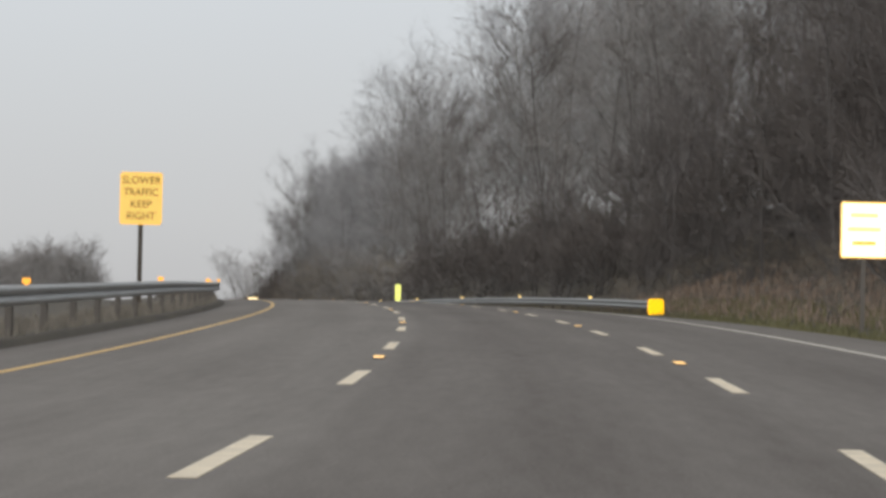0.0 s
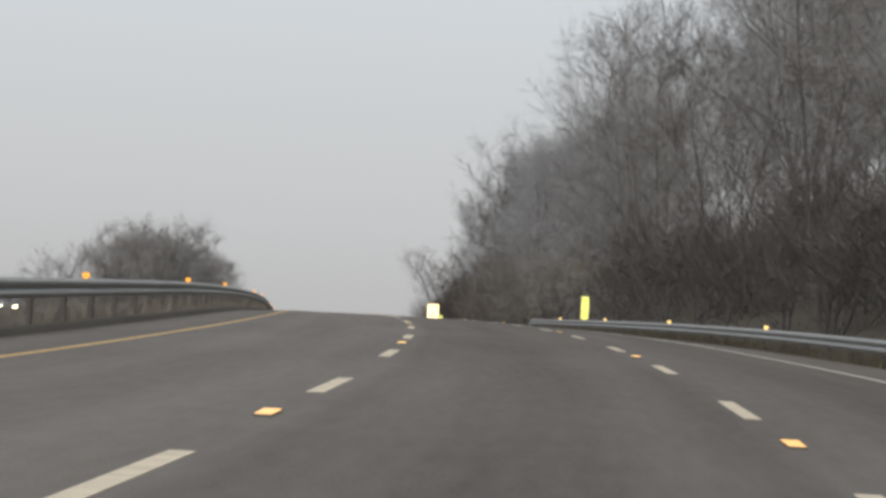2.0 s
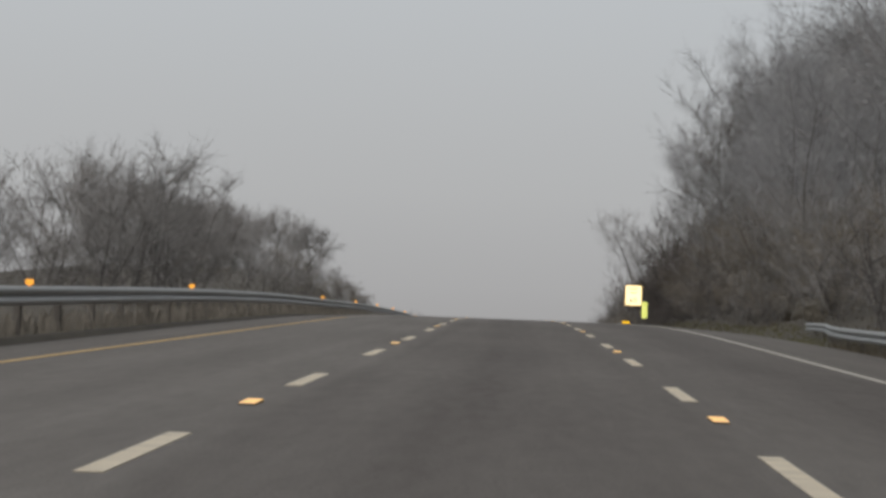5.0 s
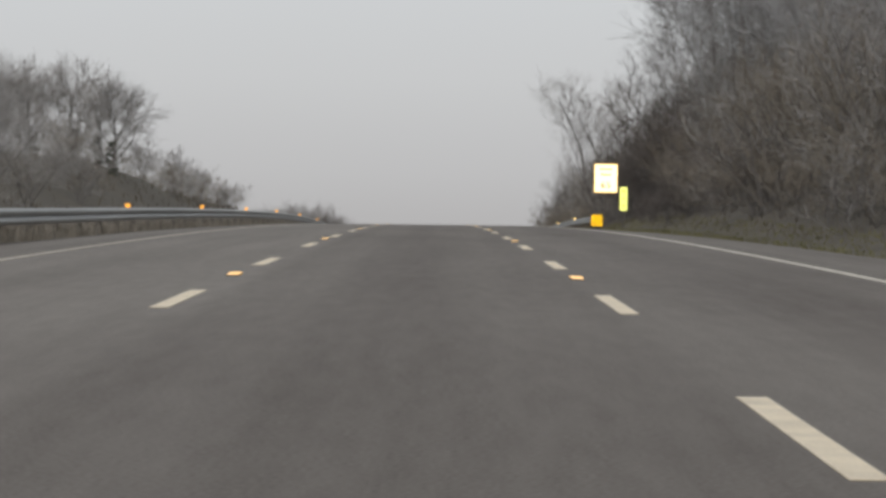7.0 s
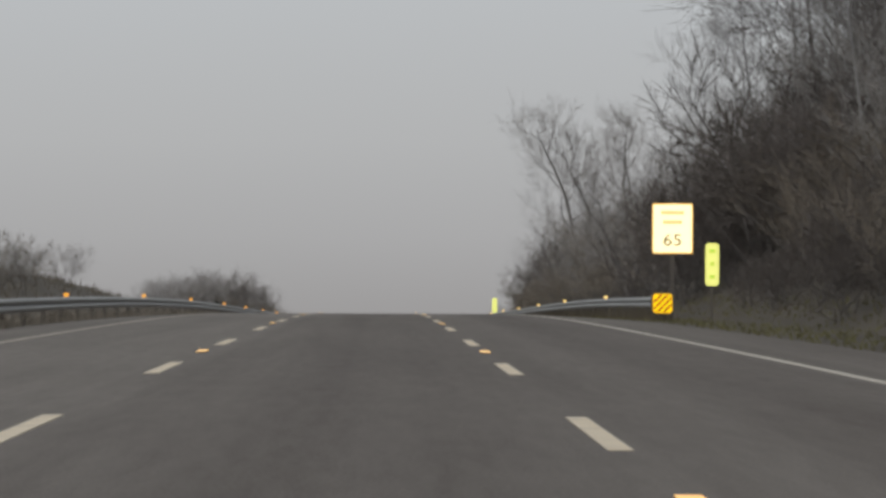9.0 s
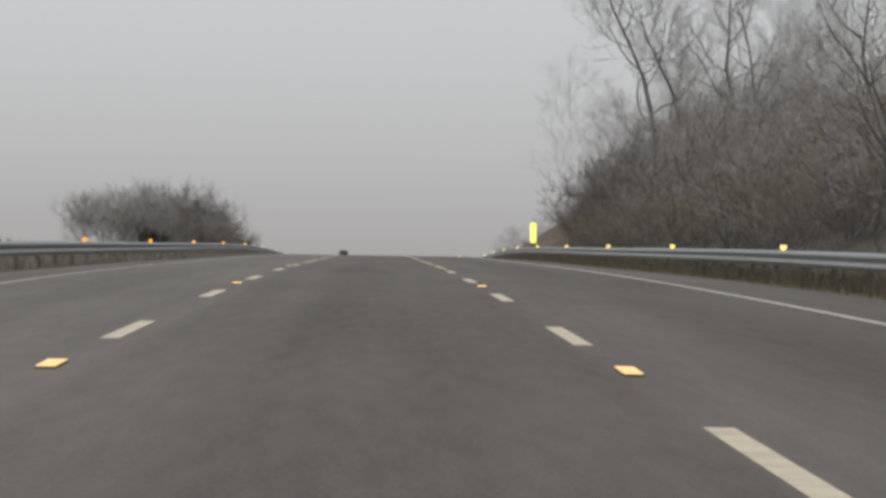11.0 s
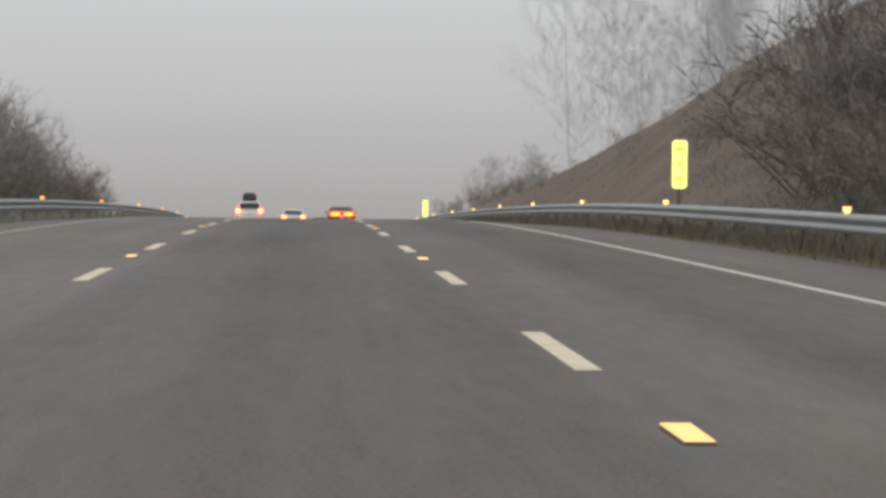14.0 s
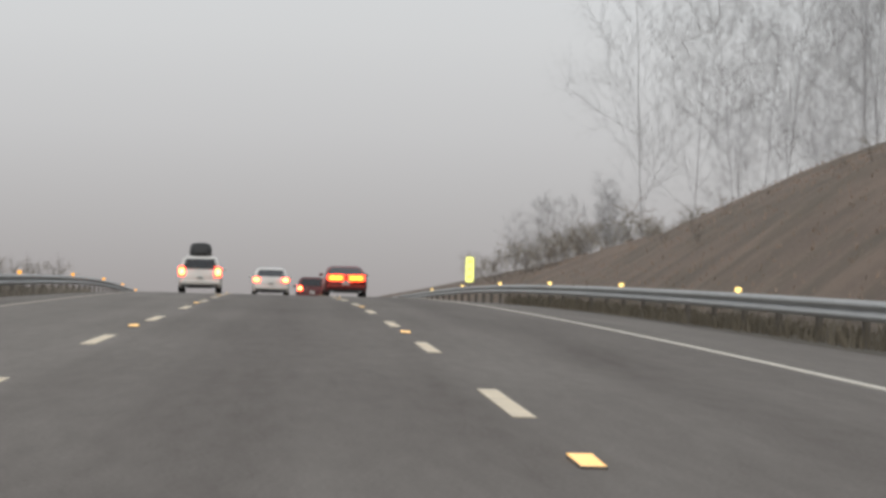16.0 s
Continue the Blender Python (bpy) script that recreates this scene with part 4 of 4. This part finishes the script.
for k in range(26):
    put(dark_bushes if k < 14 else bushes, 374 + 48 * (k + rnd.random()) / 34, 11.4 + 6.5 * rnd.random(), rnd, 0.8, 1.3)
for k in range(26):
    put(bushes, 414 + 34 * (k + rnd.random()) / 26, 11.6 + 4.5 * rnd.random(), rnd, 0.5, 0.95)
for k in range(30):
    put(dark_bushes, 118 + 90 * (k + rnd.random()) / 30, 12.2 + 4.5 * rnd.random(), rnd, 0.8, 1.3)
for k in range(24):
    put(bushes if k % 2 else dark_bushes, 316 + 46 * (k + rnd.random()) / 24, 12.2 + 2.6 * rnd.random(), rnd, 0.5, 0.9)
for k in range(9):
    put(bushes, 254 + 34 * (k + rnd.random()) / 9, 11.9 + 2.2 * rnd.random(), rnd, 0.45, 0.75)
for k in range(14):
    put(dark_bushes, 362 + 24 * (k + rnd.random()) / 14, 14.2 + 4 * rnd.random(), rnd, 1.2, 1.8)
for k in range(16):
    put(dark_bushes, 338 + 26 * (k + rnd.random()) / 16, 11.2 + 1.4 * rnd.random(), rnd, 0.30, 0.55)
# low brush at the foot of the first slope
spots = []
for k in range(44):
    s = 58 + 64 * (k + rnd.random()) / 44
    spots.append(place(s, 10.9 + 8 * rnd.random(), rnd, rnd.uniform(0.25, 0.6)))
thicket("low_brush", "low brown brush at the foot of the wooded slope", "brush", brush, spots)
# low bushes past the mound in the median
for k in range(14):
    s = 610 + 34 * (k + rnd.random()) / 14
    put(dome, s, -11.6 - 5 * rnd.random(), rnd, 0.36, 0.52)
# tall thicket above the second guardrail
for s, u, k in ((470, 15, 0.95), (477, 17, 1.0), (484, 15.2, 0.95), (491, 17.2, 1.0), (497, 15.6, 0.95), (501, 17.2, 1.0), (488, 19, 1.1), (505, 20.5, 1.1), (510, 22.5, 1.0), (516, 20, 0.8),
                (512, 17.5, 0.75), (524, 15.6, 0.6), (495, 19.5, 1.1)):
    put(dome, s, u, rnd, k * 0.95, k * 1.05)
for s, u, k in ((520, 13.7, 0.80), (510, 14.6, 0.92), (507, 15.3, 0.92), (514, 15.7, 0.90), (517, 14.8, 0.82), (512, 16.9, 0.95), (523, 15.0, 0.75)):
    put(dome, s, u, rnd, k * 0.95, k * 1.05)
for k in range(12):
    put(dark_bushes, 503 + 22 * (k + rnd.random()) / 12, 13.4 + 3.2 * rnd.random(), rnd, 0.9, 1.5)
spots = []
for k in range(46):
    s = 508 + 42 * (k + rnd.random()) / 46
    spots.append(place(s, 12.4 + 13 * rnd.random(), rnd, rnd.uniform(0.28, 0.55)))
for k in range(14):
    s = 560 + 110 * (k + rnd.random()) / 14
    spots.append(place(s, 14 + 14 * rnd.random(), rnd, rnd.uniform(0.10, 0.2)))
for k in range(44):
    s = 556 + 134 * (k + rnd.random()) / 44
    spots.append(place(s, 13 + 28 * rnd.random(), rnd, rnd.uniform(0.14, 0.34)))
for k in range(40):
    s = 686 + 50 * (k + rnd.random()) / 40
    spots.append(place(s, 15.5 + 13 * rnd.random(), rnd, rnd.uniform(0.4, 0.8)))
thicket("hillside_brush", "thinning brown brush on the cut hillside", "brush", brush, spots)
spots = []
for k in range(32):
    s = 286 + 62 * (k + rnd.random()) / 32
    spots.append(place(s, 12.0 + 2.4 * rnd.random(), rnd, rnd.uniform(0.45, 0.8)))
thicket("low_brush", "low brown brush below the woods", "brush", brush, spots)
spots = []
for k in range(42):
    s = 438 + 76 * (k + rnd.random()) / 42
    spots.append(place(s, 10.9 + 2.4 * rnd.random(), rnd, rnd.uniform(0.4, 0.8)))
thicket("low_brush", "low brown brush below the tall thicket", "brush", brush, spots)
spots = []
for k in range(32):
    s = 296 + 108 * (k + rnd.random()) / 32
    spots.append(place(s, -11.2 - 8 * rnd.random(), rnd, rnd.uniform(0.3, 0.55)))
for k in range(16):
    s = 632 + 70 * (k + rnd.random()) / 16
    spots.append(place(s, -11.5 - 9 * rnd.random(), rnd, rnd.uniform(0.35, 0.6)))
for k in range(36):
    s = 562 + 56 * (k + rnd.random()) / 36
    spots.append(place(s, -11.9 - 5 * rnd.random(), rnd, rnd.uniform(0.45, 0.85)))
thicket("median_brush", "brown leafless brush on the median bank", "brush", brush, spots)
# a dark little evergreen behind the median rail
ev_st, ev_tw = tree_meshes(99, 1.6, 0.7, 0.05, 12, 5, 9, 0.04, EVERGREEN, 0.35, twig_r=0.016)
ev = plant("evergreen_shrub", "small dark evergreen shrub behind the median guardrail", "bush", "", ev_st, ev_tw)
ev.matrix_basis = pose(*on(486, -11.2, ground_height(486, -11.2) - 0.1))


# ---------------------------------------------------------------- rock outcrops at the foot of the slope
def boulder(s, u, z, sx, sy, sz, seed):
    """A cracked, angular rock pushed out of the slope."""
    bm = bmesh.new()
    bmesh.ops.create_icosphere(bm, subdivisions=4, radius=1.0)
    dice = random.Random(seed * 17)
    planes = [(Vector((dice.gauss(0, 1), dice.gauss(0, 1), dice.gauss(0, 0.7))).normalized(), dice.uniform(0.5, 0.8)) for _ in range(9)]
    for v in bm.verts:
        for q, far in planes:
            over = v.co.dot(q) - far
            if over > 0:
                v.co -= q * over
        p = v.co.copy()
        cell = noise.cell_vector(p * 1.6 + Vector((seed, 0, 0))) * 0.22
        d = 1 + 0.12 * noise.noise(p * 1.3 + Vector((seed * 3.1, 0, 0))) + 0.10 * noise.noise(p * 4.5 + Vector((0, seed, 0)))
        p = p * d + cell * 0.5
        v.co = Vector((p.x * sx, p.y * sy, max(min(p.z, 0.85), -0.9) * sz))
    bmesh.ops.recalc_face_normals(bm, faces=bm.faces)
    ob = part("rock", bm, ROCK, None, "angular grey-brown rock at the foot of the slope")
    tagged(ob, category="rock", group="roadside rocks")
    ob.matrix_basis = pose(*on(s, u, ground_height(s, u) + z), rnd.uniform(-14, 14), rnd.uniform(-20, 5), heading(s) + rnd.uniform(-25, 25))
    return ob


for i, (s, u, z, sx, sy, sz) in enumerate(((262, 12.6, 0.2, 0.5, 1.3, 0.8), (266, 13.3, 0.3, 0.6, 1.5, 1.0), (270.5, 13.0, 0.2, 0.5, 1.3, 0.8),
                                           (275, 13.8, 0.4, 0.6, 1.4, 0.8), (258, 12.1, 0.3, 0.5, 0.9, 0.7), (281, 13.2, 0.5, 0.6, 1.1, 0.8),
                                           (112, 16.5, 0.3, 0.5, 0.7, 0.45), (121, 18.5, 0.3, 0.45, 0.6, 0.4))):
    boulder(s, u, z, sx, sy, sz, i + 1)


# ---------------------------------------------------------------- winter grass and dry weeds
def grass_patch(name, label, s0, s1, u0, u1, count, tall_to, seed, mat, wide=1.0):
    """Uncounted blades of grass, each a bent two-piece blade."""
    rnd = random.Random(seed)
    verts, faces = [], []
    for _ in range(count):
        s, u = rnd.uniform(s0, s1), u0 + (u1 - u0) * rnd.random()
        x, y, z = on(s, u, ground_height(s, u) - 0.02)
        h = tall_to * rnd.uniform(0.35, 1.0)
        w = (0.012 + 0.02 * rnd.random()) * wide
        a = rnd.uniform(0, math.pi)
        dx, dy = math.cos(a) * w, math.sin(a) * w
        bx, by = rnd.uniform(-0.5, 0.5) * h, rnd.uniform(-0.5, 0.5) * h
        k = len(verts)
        verts += [(x - dx, y - dy, z), (x + dx, y + dy, z), (x + bx * 0.4 + dx * 0.7, y + by * 0.4 + dy * 0.7, z + h * 0.6),
                  (x + bx * 0.4 - dx * 0.7, y + by * 0.4 - dy * 0.7, z + h * 0.6), (x + bx, y + by, z + h)]
        faces += [(k, k + 1, k + 2, k + 3), (k + 3, k + 2, k + 4)]
    ob = new(name, mesh_from(name, verts, faces, mat))
    return tagged(ob, label, "grass", kind="stuff")


PALE_STRAW = material("bleached_grass", [(0.190, 0.168, 0.138), (0.310, 0.278, 0.235)], 0.4, 0.9, fine=6, spread=0.5)
STRAW = material("dead_grass", [(0.100, 0.086, 0.062), (0.190, 0.165, 0.125)], 0.4, 0.9, fine=6, spread=0.5)
LITTER = material("grey_brown_litter", [(0.110, 0.093, 0.072), (0.190, 0.163, 0.126)], 0.4, 0.9, fine=6, spread=0.5)
DRY = material("dry_weeds", [(0.225, 0.168, 0.130), (0.340, 0.262, 0.205)], 0.4, 0.9, fine=6, spread=0.5)
grass_patch("verge_grass", "short winter grass on the verge below the woods", 40, 525, 8.15, 12.0, 24000, 0.15, 1, GRASS)
grass_patch("slope_weeds", "dry brown weeds covering the cut hillside", 536, 720, 10.5, 34, 11000, 0.20, 2, DRY)
grass_patch("slope_weeds", "dry brown weeds on the wooded slope", 60, 540, 11, 20, 11000, 0.26, 3, LITTER)
grass_patch("verge_tufts", "greenish grass tufts at the foot of the slope", 45, 112, 8.3, 12.6, 7000, 0.30, 6, GRASS)
grass_patch("slope_weeds", "reddish-brown dead bracken at the foot of the woods", 58, 122, 10.6, 19, 7000, 0.5, 9, DRY)
grass_patch("median_grass", "dry winter grass under the median guardrail", 20, 176, -8.6, -7.50, 9000, 0.34, 4, PALE_STRAW, 0.45)
grass_patch("median_grass", "rough dry grass grown up under the median guardrail", 176, 640, -8.15, -7.46, 21000, 0.50, 10, PALE_STRAW, 0.7)
grass_patch("rail_grass", "rough brown grass behind the guardrail", 362, 625, 8.50, 9.5, 17000, 0.46, 7, STRAW, 0.6)
grass_patch("rail_grass", "rough brown grass behind the flaring guardrail", 88, 222, 8.45, 9.7, 11000, 0.40, 8, STRAW, 0.6)
grass_patch("bank_weeds", "dry brown weeds on the low bank", 240, 660, -22, -10.5, 8000, 0.40, 5, LITTER)

# ---------------------------------------------------------------- vehicles
CAR_GLASS = material("dark_car_glass", [(0.012, 0.013, 0.015), (0.02, 0.022, 0.025)], 3, 0.12, spec=0.6)
TYRE = material("tyre_rubber", [(0.015, 0.015, 0.015), (0.03, 0.03, 0.03)], 8, 0.85)
RIM = material("alloy_rim", [(0.30, 0.30, 0.31), (0.45, 0.45, 0.46)], 8, 0.4, metal=0.8)
TRIM = material("black_plastic_trim", [(0.02, 0.02, 0.02), (0.04, 0.04, 0.04)], 8, 0.6)
PLATE = material("number_plate_white", [(0.55, 0.55, 0.52), (0.7, 0.7, 0.66)], 8, 0.5)
LAMP_RED = glowing("lit_red_lamp", (0.5, 0.02, 0.01), (1.0, 0.055, 0.012), 6.0)
LAMP_CORE = glowing("lit_amber_core", (0.8, 0.35, 0.05), (1.0, 0.29, 0.02), 4.5)
LAMP_ROSE = glowing("lit_red_core", (0.8, 0.2, 0.1), (1.0, 0.32, 0.10), 7.0)
HEADLAMP = glowing("lit_headlamp", (0.9, 0.85, 0.7), (1.0, 0.84, 0.50), 20.0)


def paint(name, colour):
    return material(name, [tuple(c * 0.85 for c in colour), colour], 1.5, 0.3, fine=30, spread=0.6, spec=0.5)


def loft(bm, rings):
    """Skins closed rings of equal length and caps both ends."""
    vs = [[bm.verts.new(p) for p in r] for r in rings]
    n = len(vs[0])
    for a, b in zip(vs, vs[1:]):
        for j in range(n):
            bm.faces.new((a[j], a[(j + 1) % n], b[(j + 1) % n], b[j]))
    bm.faces.new(list(reversed(vs[0])))
    bm.faces.new(vs[-1])
    bmesh.ops.recalc_face_normals(bm, faces=bm.faces)
    for f in bm.faces:
        f.smooth = True
    return bm


def ring(y, w, z0, z1, tuck=0.06, tumble=0.05):
    """A rounded cross-section of half-width w from z0 to z1 at length y."""
    h = z1 - z0
    right = [(w - tuck - 0.04, z0), (w - tuck * 0.4, z0 + 0.15 * h), (w, z0 + 0.45 * h), (w - tumble * 0.4, z0 + 0.8 * h),
             (w - tumble - 0.05, z1 - 0.02), (w - tumble - 0.16, z1)]
    return [(x, y, z) for x, z in right] + [(-x, y, z) for x, z in reversed(right)]


def wheel(parent, x, y, r, width):
    bm = bmesh.new()
    side = 1 if x > 0 else -1
    prof = [(r * 0.62, -width / 2), (r * 0.93, -width / 2), (r, -width / 2 + 0.03), (r, width / 2 - 0.03), (r * 0.93, width / 2), (r * 0.62, width / 2)]
    n = 20
    vs = [[bm.verts.new((x + w, y + q * math.cos(2 * math.pi * i / n), r + q * math.sin(2 * math.pi * i / n))) for q, w in prof] for i in range(n)]
    for i in range(n):
        a, b = vs[i], vs[(i + 1) % n]
        for j in range(len(prof)):
            k = (j + 1) % len(prof)
            bm.faces.new((a[j], a[k], b[k], b[j]))
    bmesh.ops.recalc_face_normals(bm, faces=bm.faces)
    tyre = part("wheel", bm, TYRE, parent)
    bm = bmesh.new()
    bmesh.ops.create_cone(bm, cap_ends=True, segments=16, radius1=r * 0.62, radius2=r * 0.55, depth=width * 0.7,
                          matrix=Matrix.Translation((x + side * 0.02, y, r)) @ Matrix.Rotation(math.pi / 2, 4, "Y"))
    part("rim", bm, RIM, tyre)


def car(name, label, s, u, colour, L, W, H, belt, roof_from, roof_to, clear, lamps, rake, tail_slope, core=None, oncoming=None):
    """A car seen from behind, its tail at y = 0; lamps: (x, z, width, height) for one side."""
    t = tagged(new(name), label, "car", "traffic ahead")
    t.matrix_basis = stand(s, u, 0.0, tilt=incline(s)) if oncoming is None else stand(s, u, oncoming, 180)
    body_mat = paint(name + "_paint", colour)
    w = W / 2
    rings = [ring(0.0, w - 0.10, clear + 0.16, belt - 0.10), ring(0.10, w - 0.03, clear + 0.06, belt - 0.02), ring(0.5, w, clear, belt),
             ring(L * 0.5, w, clear, belt), ring(L * 0.75, w, clear, belt - 0.03), ring(L * 0.92, w - 0.03, clear + 0.02, belt - 0.14),
             ring(L, w - 0.16, clear + 0.12, belt - 0.25)]
    part("body", loft(bmesh.new(), rings), body_mat, t)
    cw = w - 0.10
    cab = [ring(roof_from, cw, belt - 0.06, belt - 0.01, 0, 0.02), ring(roof_from + tail_slope, cw - 0.02, belt - 0.06, H - 0.05, 0, 0.16),
           ring(roof_from + tail_slope + 0.5, cw - 0.02, belt - 0.06, H, 0, 0.17), ring(roof_to - rake, cw - 0.02, belt - 0.06, H - 0.02, 0, 0.17),
           ring(roof_to, cw, belt - 0.06, belt - 0.01, 0, 0.02)]
    part("cabin", loft(bmesh.new(), cab), body_mat, t)
    # rear window, a bowed pane proud of the cabin's back
    bm = bmesh.new()
    grid = []
    for k in range(5):
        f = 0.12 + 0.72 * k / 4
        y = roof_from + tail_slope * f - 0.035
        z = belt - 0.03 + (H - 0.05 - belt + 0.03) * f
        hw = (cw - 0.10) - 0.15 * f
        grid.append([bm.verts.new((hw * q, y - 0.03 * (1 - q * q), z)) for q in (-1, -0.5, 0, 0.5, 1)])
    for a, b in zip(grid, grid[1:]):
        for j in range(4):
            bm.faces.new((a[j], a[j + 1], b[j + 1], b[j]))
    g = bmesh.ops.extrude_face_region(bm, geom=list(bm.faces))
    bmesh.ops.translate(bm, verts=[v for v in g["geom"] if isinstance(v, bmesh.types.BMVert)], vec=(0, 0.02, 0))
    bmesh.ops.recalc_face_normals(bm, faces=bm.faces)
    part("rear_window", bm, CAR_GLASS, t)
    for side in (-1, 1):
        bm = bmesh.new()
        pts = [(roof_from + tail_slope + 0.1, belt + 0.03), (roof_to - 0.15, belt + 0.03), (roof_to - rake - 0.05, H - 0.13), (roof_from + tail_slope + 0.35, H - 0.13)]
        lo, hi = [], []
        for y, z in pts:
            x = side * (cw + 0.004 - (0.13 if z > belt + 0.1 else 0.01))
            lo.append(bm.verts.new((x - side * 0.02, y, z)))
            hi.append(bm.verts.new((x + side * 0.012, y, z)))
        bm.faces.new(lo)
        bm.faces.new(hi)
        for j in range(4):
            bm.faces.new((lo[j], lo[(j + 1) % 4], hi[(j + 1) % 4], hi[j]))
        bmesh.ops.recalc_face_normals(bm, faces=bm.faces)
        part("side_window", bm, CAR_GLASS, t)
        bm = boxed(side * (w + 0.06), roof_to - 0.25, belt + 0.04, 0.18, 0.10, 0.13, bevel=0.03)
        part("wing_mirror", bm, body_mat, t)
        for x, z, lw, lh in lamps:
            lamp = part("tail_lamp", boxed(side * x, 0.02, z, lw, 0.10, lh, bevel=0.02), LAMP_RED, t, "lit red tail lamp")
            part("bulb", boxed(side * x, -0.035, z, lw * 0.72, 0.02, lh * 0.6, bevel=0.006), core or LAMP_ROSE, lamp, "glowing core")
        if oncoming is not None:
            part("headlamp", boxed(side * (w - 0.30), L - 0.06, belt - 0.36, 0.30, 0.16, 0.16, bevel=0.04), HEADLAMP, t, "lit headlamp")
    part("bumper", boxed(0, 0.02, clear + 0.24, W - 0.16, 0.16, 0.20, bevel=0.05), body_mat, t)
    part("valance", boxed(0, 0.06, clear + 0.07, W - 0.30, 0.14, 0.14, bevel=0.03), TRIM, t, "black plastic valance")
    plate = part("number_plate", boxed(0, -0.07, clear + 0.42, 0.31, 0.02, 0.16, bevel=0.005), PLATE, t)
    part("plate_line", boxed(0, -0.083, clear + 0.42, 0.22, 0.006, 0.05), TRIM, plate)
    for x in (-w + 0.14, w - 0.14):
        for y in (0.95, L - 0.95):
            wheel(t, x, y, 0.34, 0.24)
    for side in (-1, 1):
        bm = bmesh.new()
        bmesh.ops.create_cone(bm, cap_ends=True, segments=12, radius1=0.045, radius2=0.045, depth=0.18,
                              matrix=Matrix.Translation((side * (w - 0.35), 0.02, clear + 0.02)) @ Matrix.Rotation(math.pi / 2, 4, "X"))
        part("exhaust_tip", bm, RIM, t)
    return t


car("red_coupe", "dark red coupe with wide glowing tail lamps on the road", 645, 3.35, (0.13, 0.012, 0.010), 4.9, 1.92, 1.42, 0.98,
    0.55, 3.5, 0.20, [(0.45, 0.85, 0.74, 0.27)], 0.7, 0.9, LAMP_CORE)
car("white_suv", "white estate car with a dark roof bag, tail lamps lit", 638, -3.05, (0.66, 0.64, 0.60), 4.7, 1.84, 1.58, 1.00,
    0.08, 3.6, 0.22, [(0.76, 0.90, 0.27, 0.40)], 0.7, 0.35)
car("white_sedan", "white saloon car with red tail lamps lit", 655, 0.15, (0.66, 0.64, 0.60), 4.7, 1.80, 1.42, 0.95,
    0.65, 3.6, 0.20, [(0.70, 0.80, 0.32, 0.24)], 0.75, 0.8)
car("maroon_suv", "dark maroon sport utility car with tail lamps lit", 692, 3.3, (0.10, 0.02, 0.02), 4.6, 1.86, 1.62, 1.02,
    0.10, 3.5, 0.24, [(0.74, 0.90, 0.28, 0.32)], 0.7, 0.4)

oncoming = car("grey_sedan", "oncoming grey car with lit headlamps on the opposite carriageway", 262, -26.5, (0.20, 0.20, 0.21), 4.7, 1.82, 1.45, 0.97,
               0.65, 3.6, 0.20, [(0.70, 0.80, 0.32, 0.24)], 0.75, 0.8, oncoming=-1.275)
tagged(oncoming, group="oncoming traffic")

# the soft bag strapped on the estate car's roof
bag = tagged(new("roof_bag"), "dark soft cargo bag strapped on the white car's roof", "bag")
bag.matrix_basis = stand(638, -3.05, 0.0, tilt=incline(638))
rings = []
for k in range(7):
    f = k / 6
    b = 0.42 * (1 - abs(2 * f - 1) ** 4 * 0.45)
    h = 0.56 * (1 - abs(2 * f - 1) ** 3 * 0.6)
    rings.append([(1.12 * b * math.copysign(abs(math.cos(a)) ** 0.55, math.cos(a)), 0.65 + 1.4 * f,
                   1.583 + max(h * (0.30 + 0.70 * math.copysign(abs(math.sin(a)) ** 0.6, math.sin(a))), 0))
                  for a in [2 * math.pi * j / 14 for j in range(14)]])
part("bag_body", loft(bmesh.new(), rings), TRIM, bag)
for y in (1.0, 1.75):
    bm = bmesh.new()
    for j in range(9):
        a0 = math.pi * j / 8
        bm.verts.new((0.49 * math.copysign(abs(math.cos(a0)) ** 0.55, math.cos(a0)), y - 0.03, 1.59 + 0.56 * math.sin(a0) ** 0.6))
        bm.verts.new((0.49 * math.copysign(abs(math.cos(a0)) ** 0.55, math.cos(a0)), y + 0.03, 1.59 + 0.56 * math.sin(a0) ** 0.6))
    bm.verts.ensure_lookup_table()
    for j in range(8):
        bm.faces.new((bm.verts[2 * j], bm.verts[2 * j + 1], bm.verts[2 * j + 3], bm.verts[2 * j + 2]))
    part("strap", bm, POST_STEEL, bag)
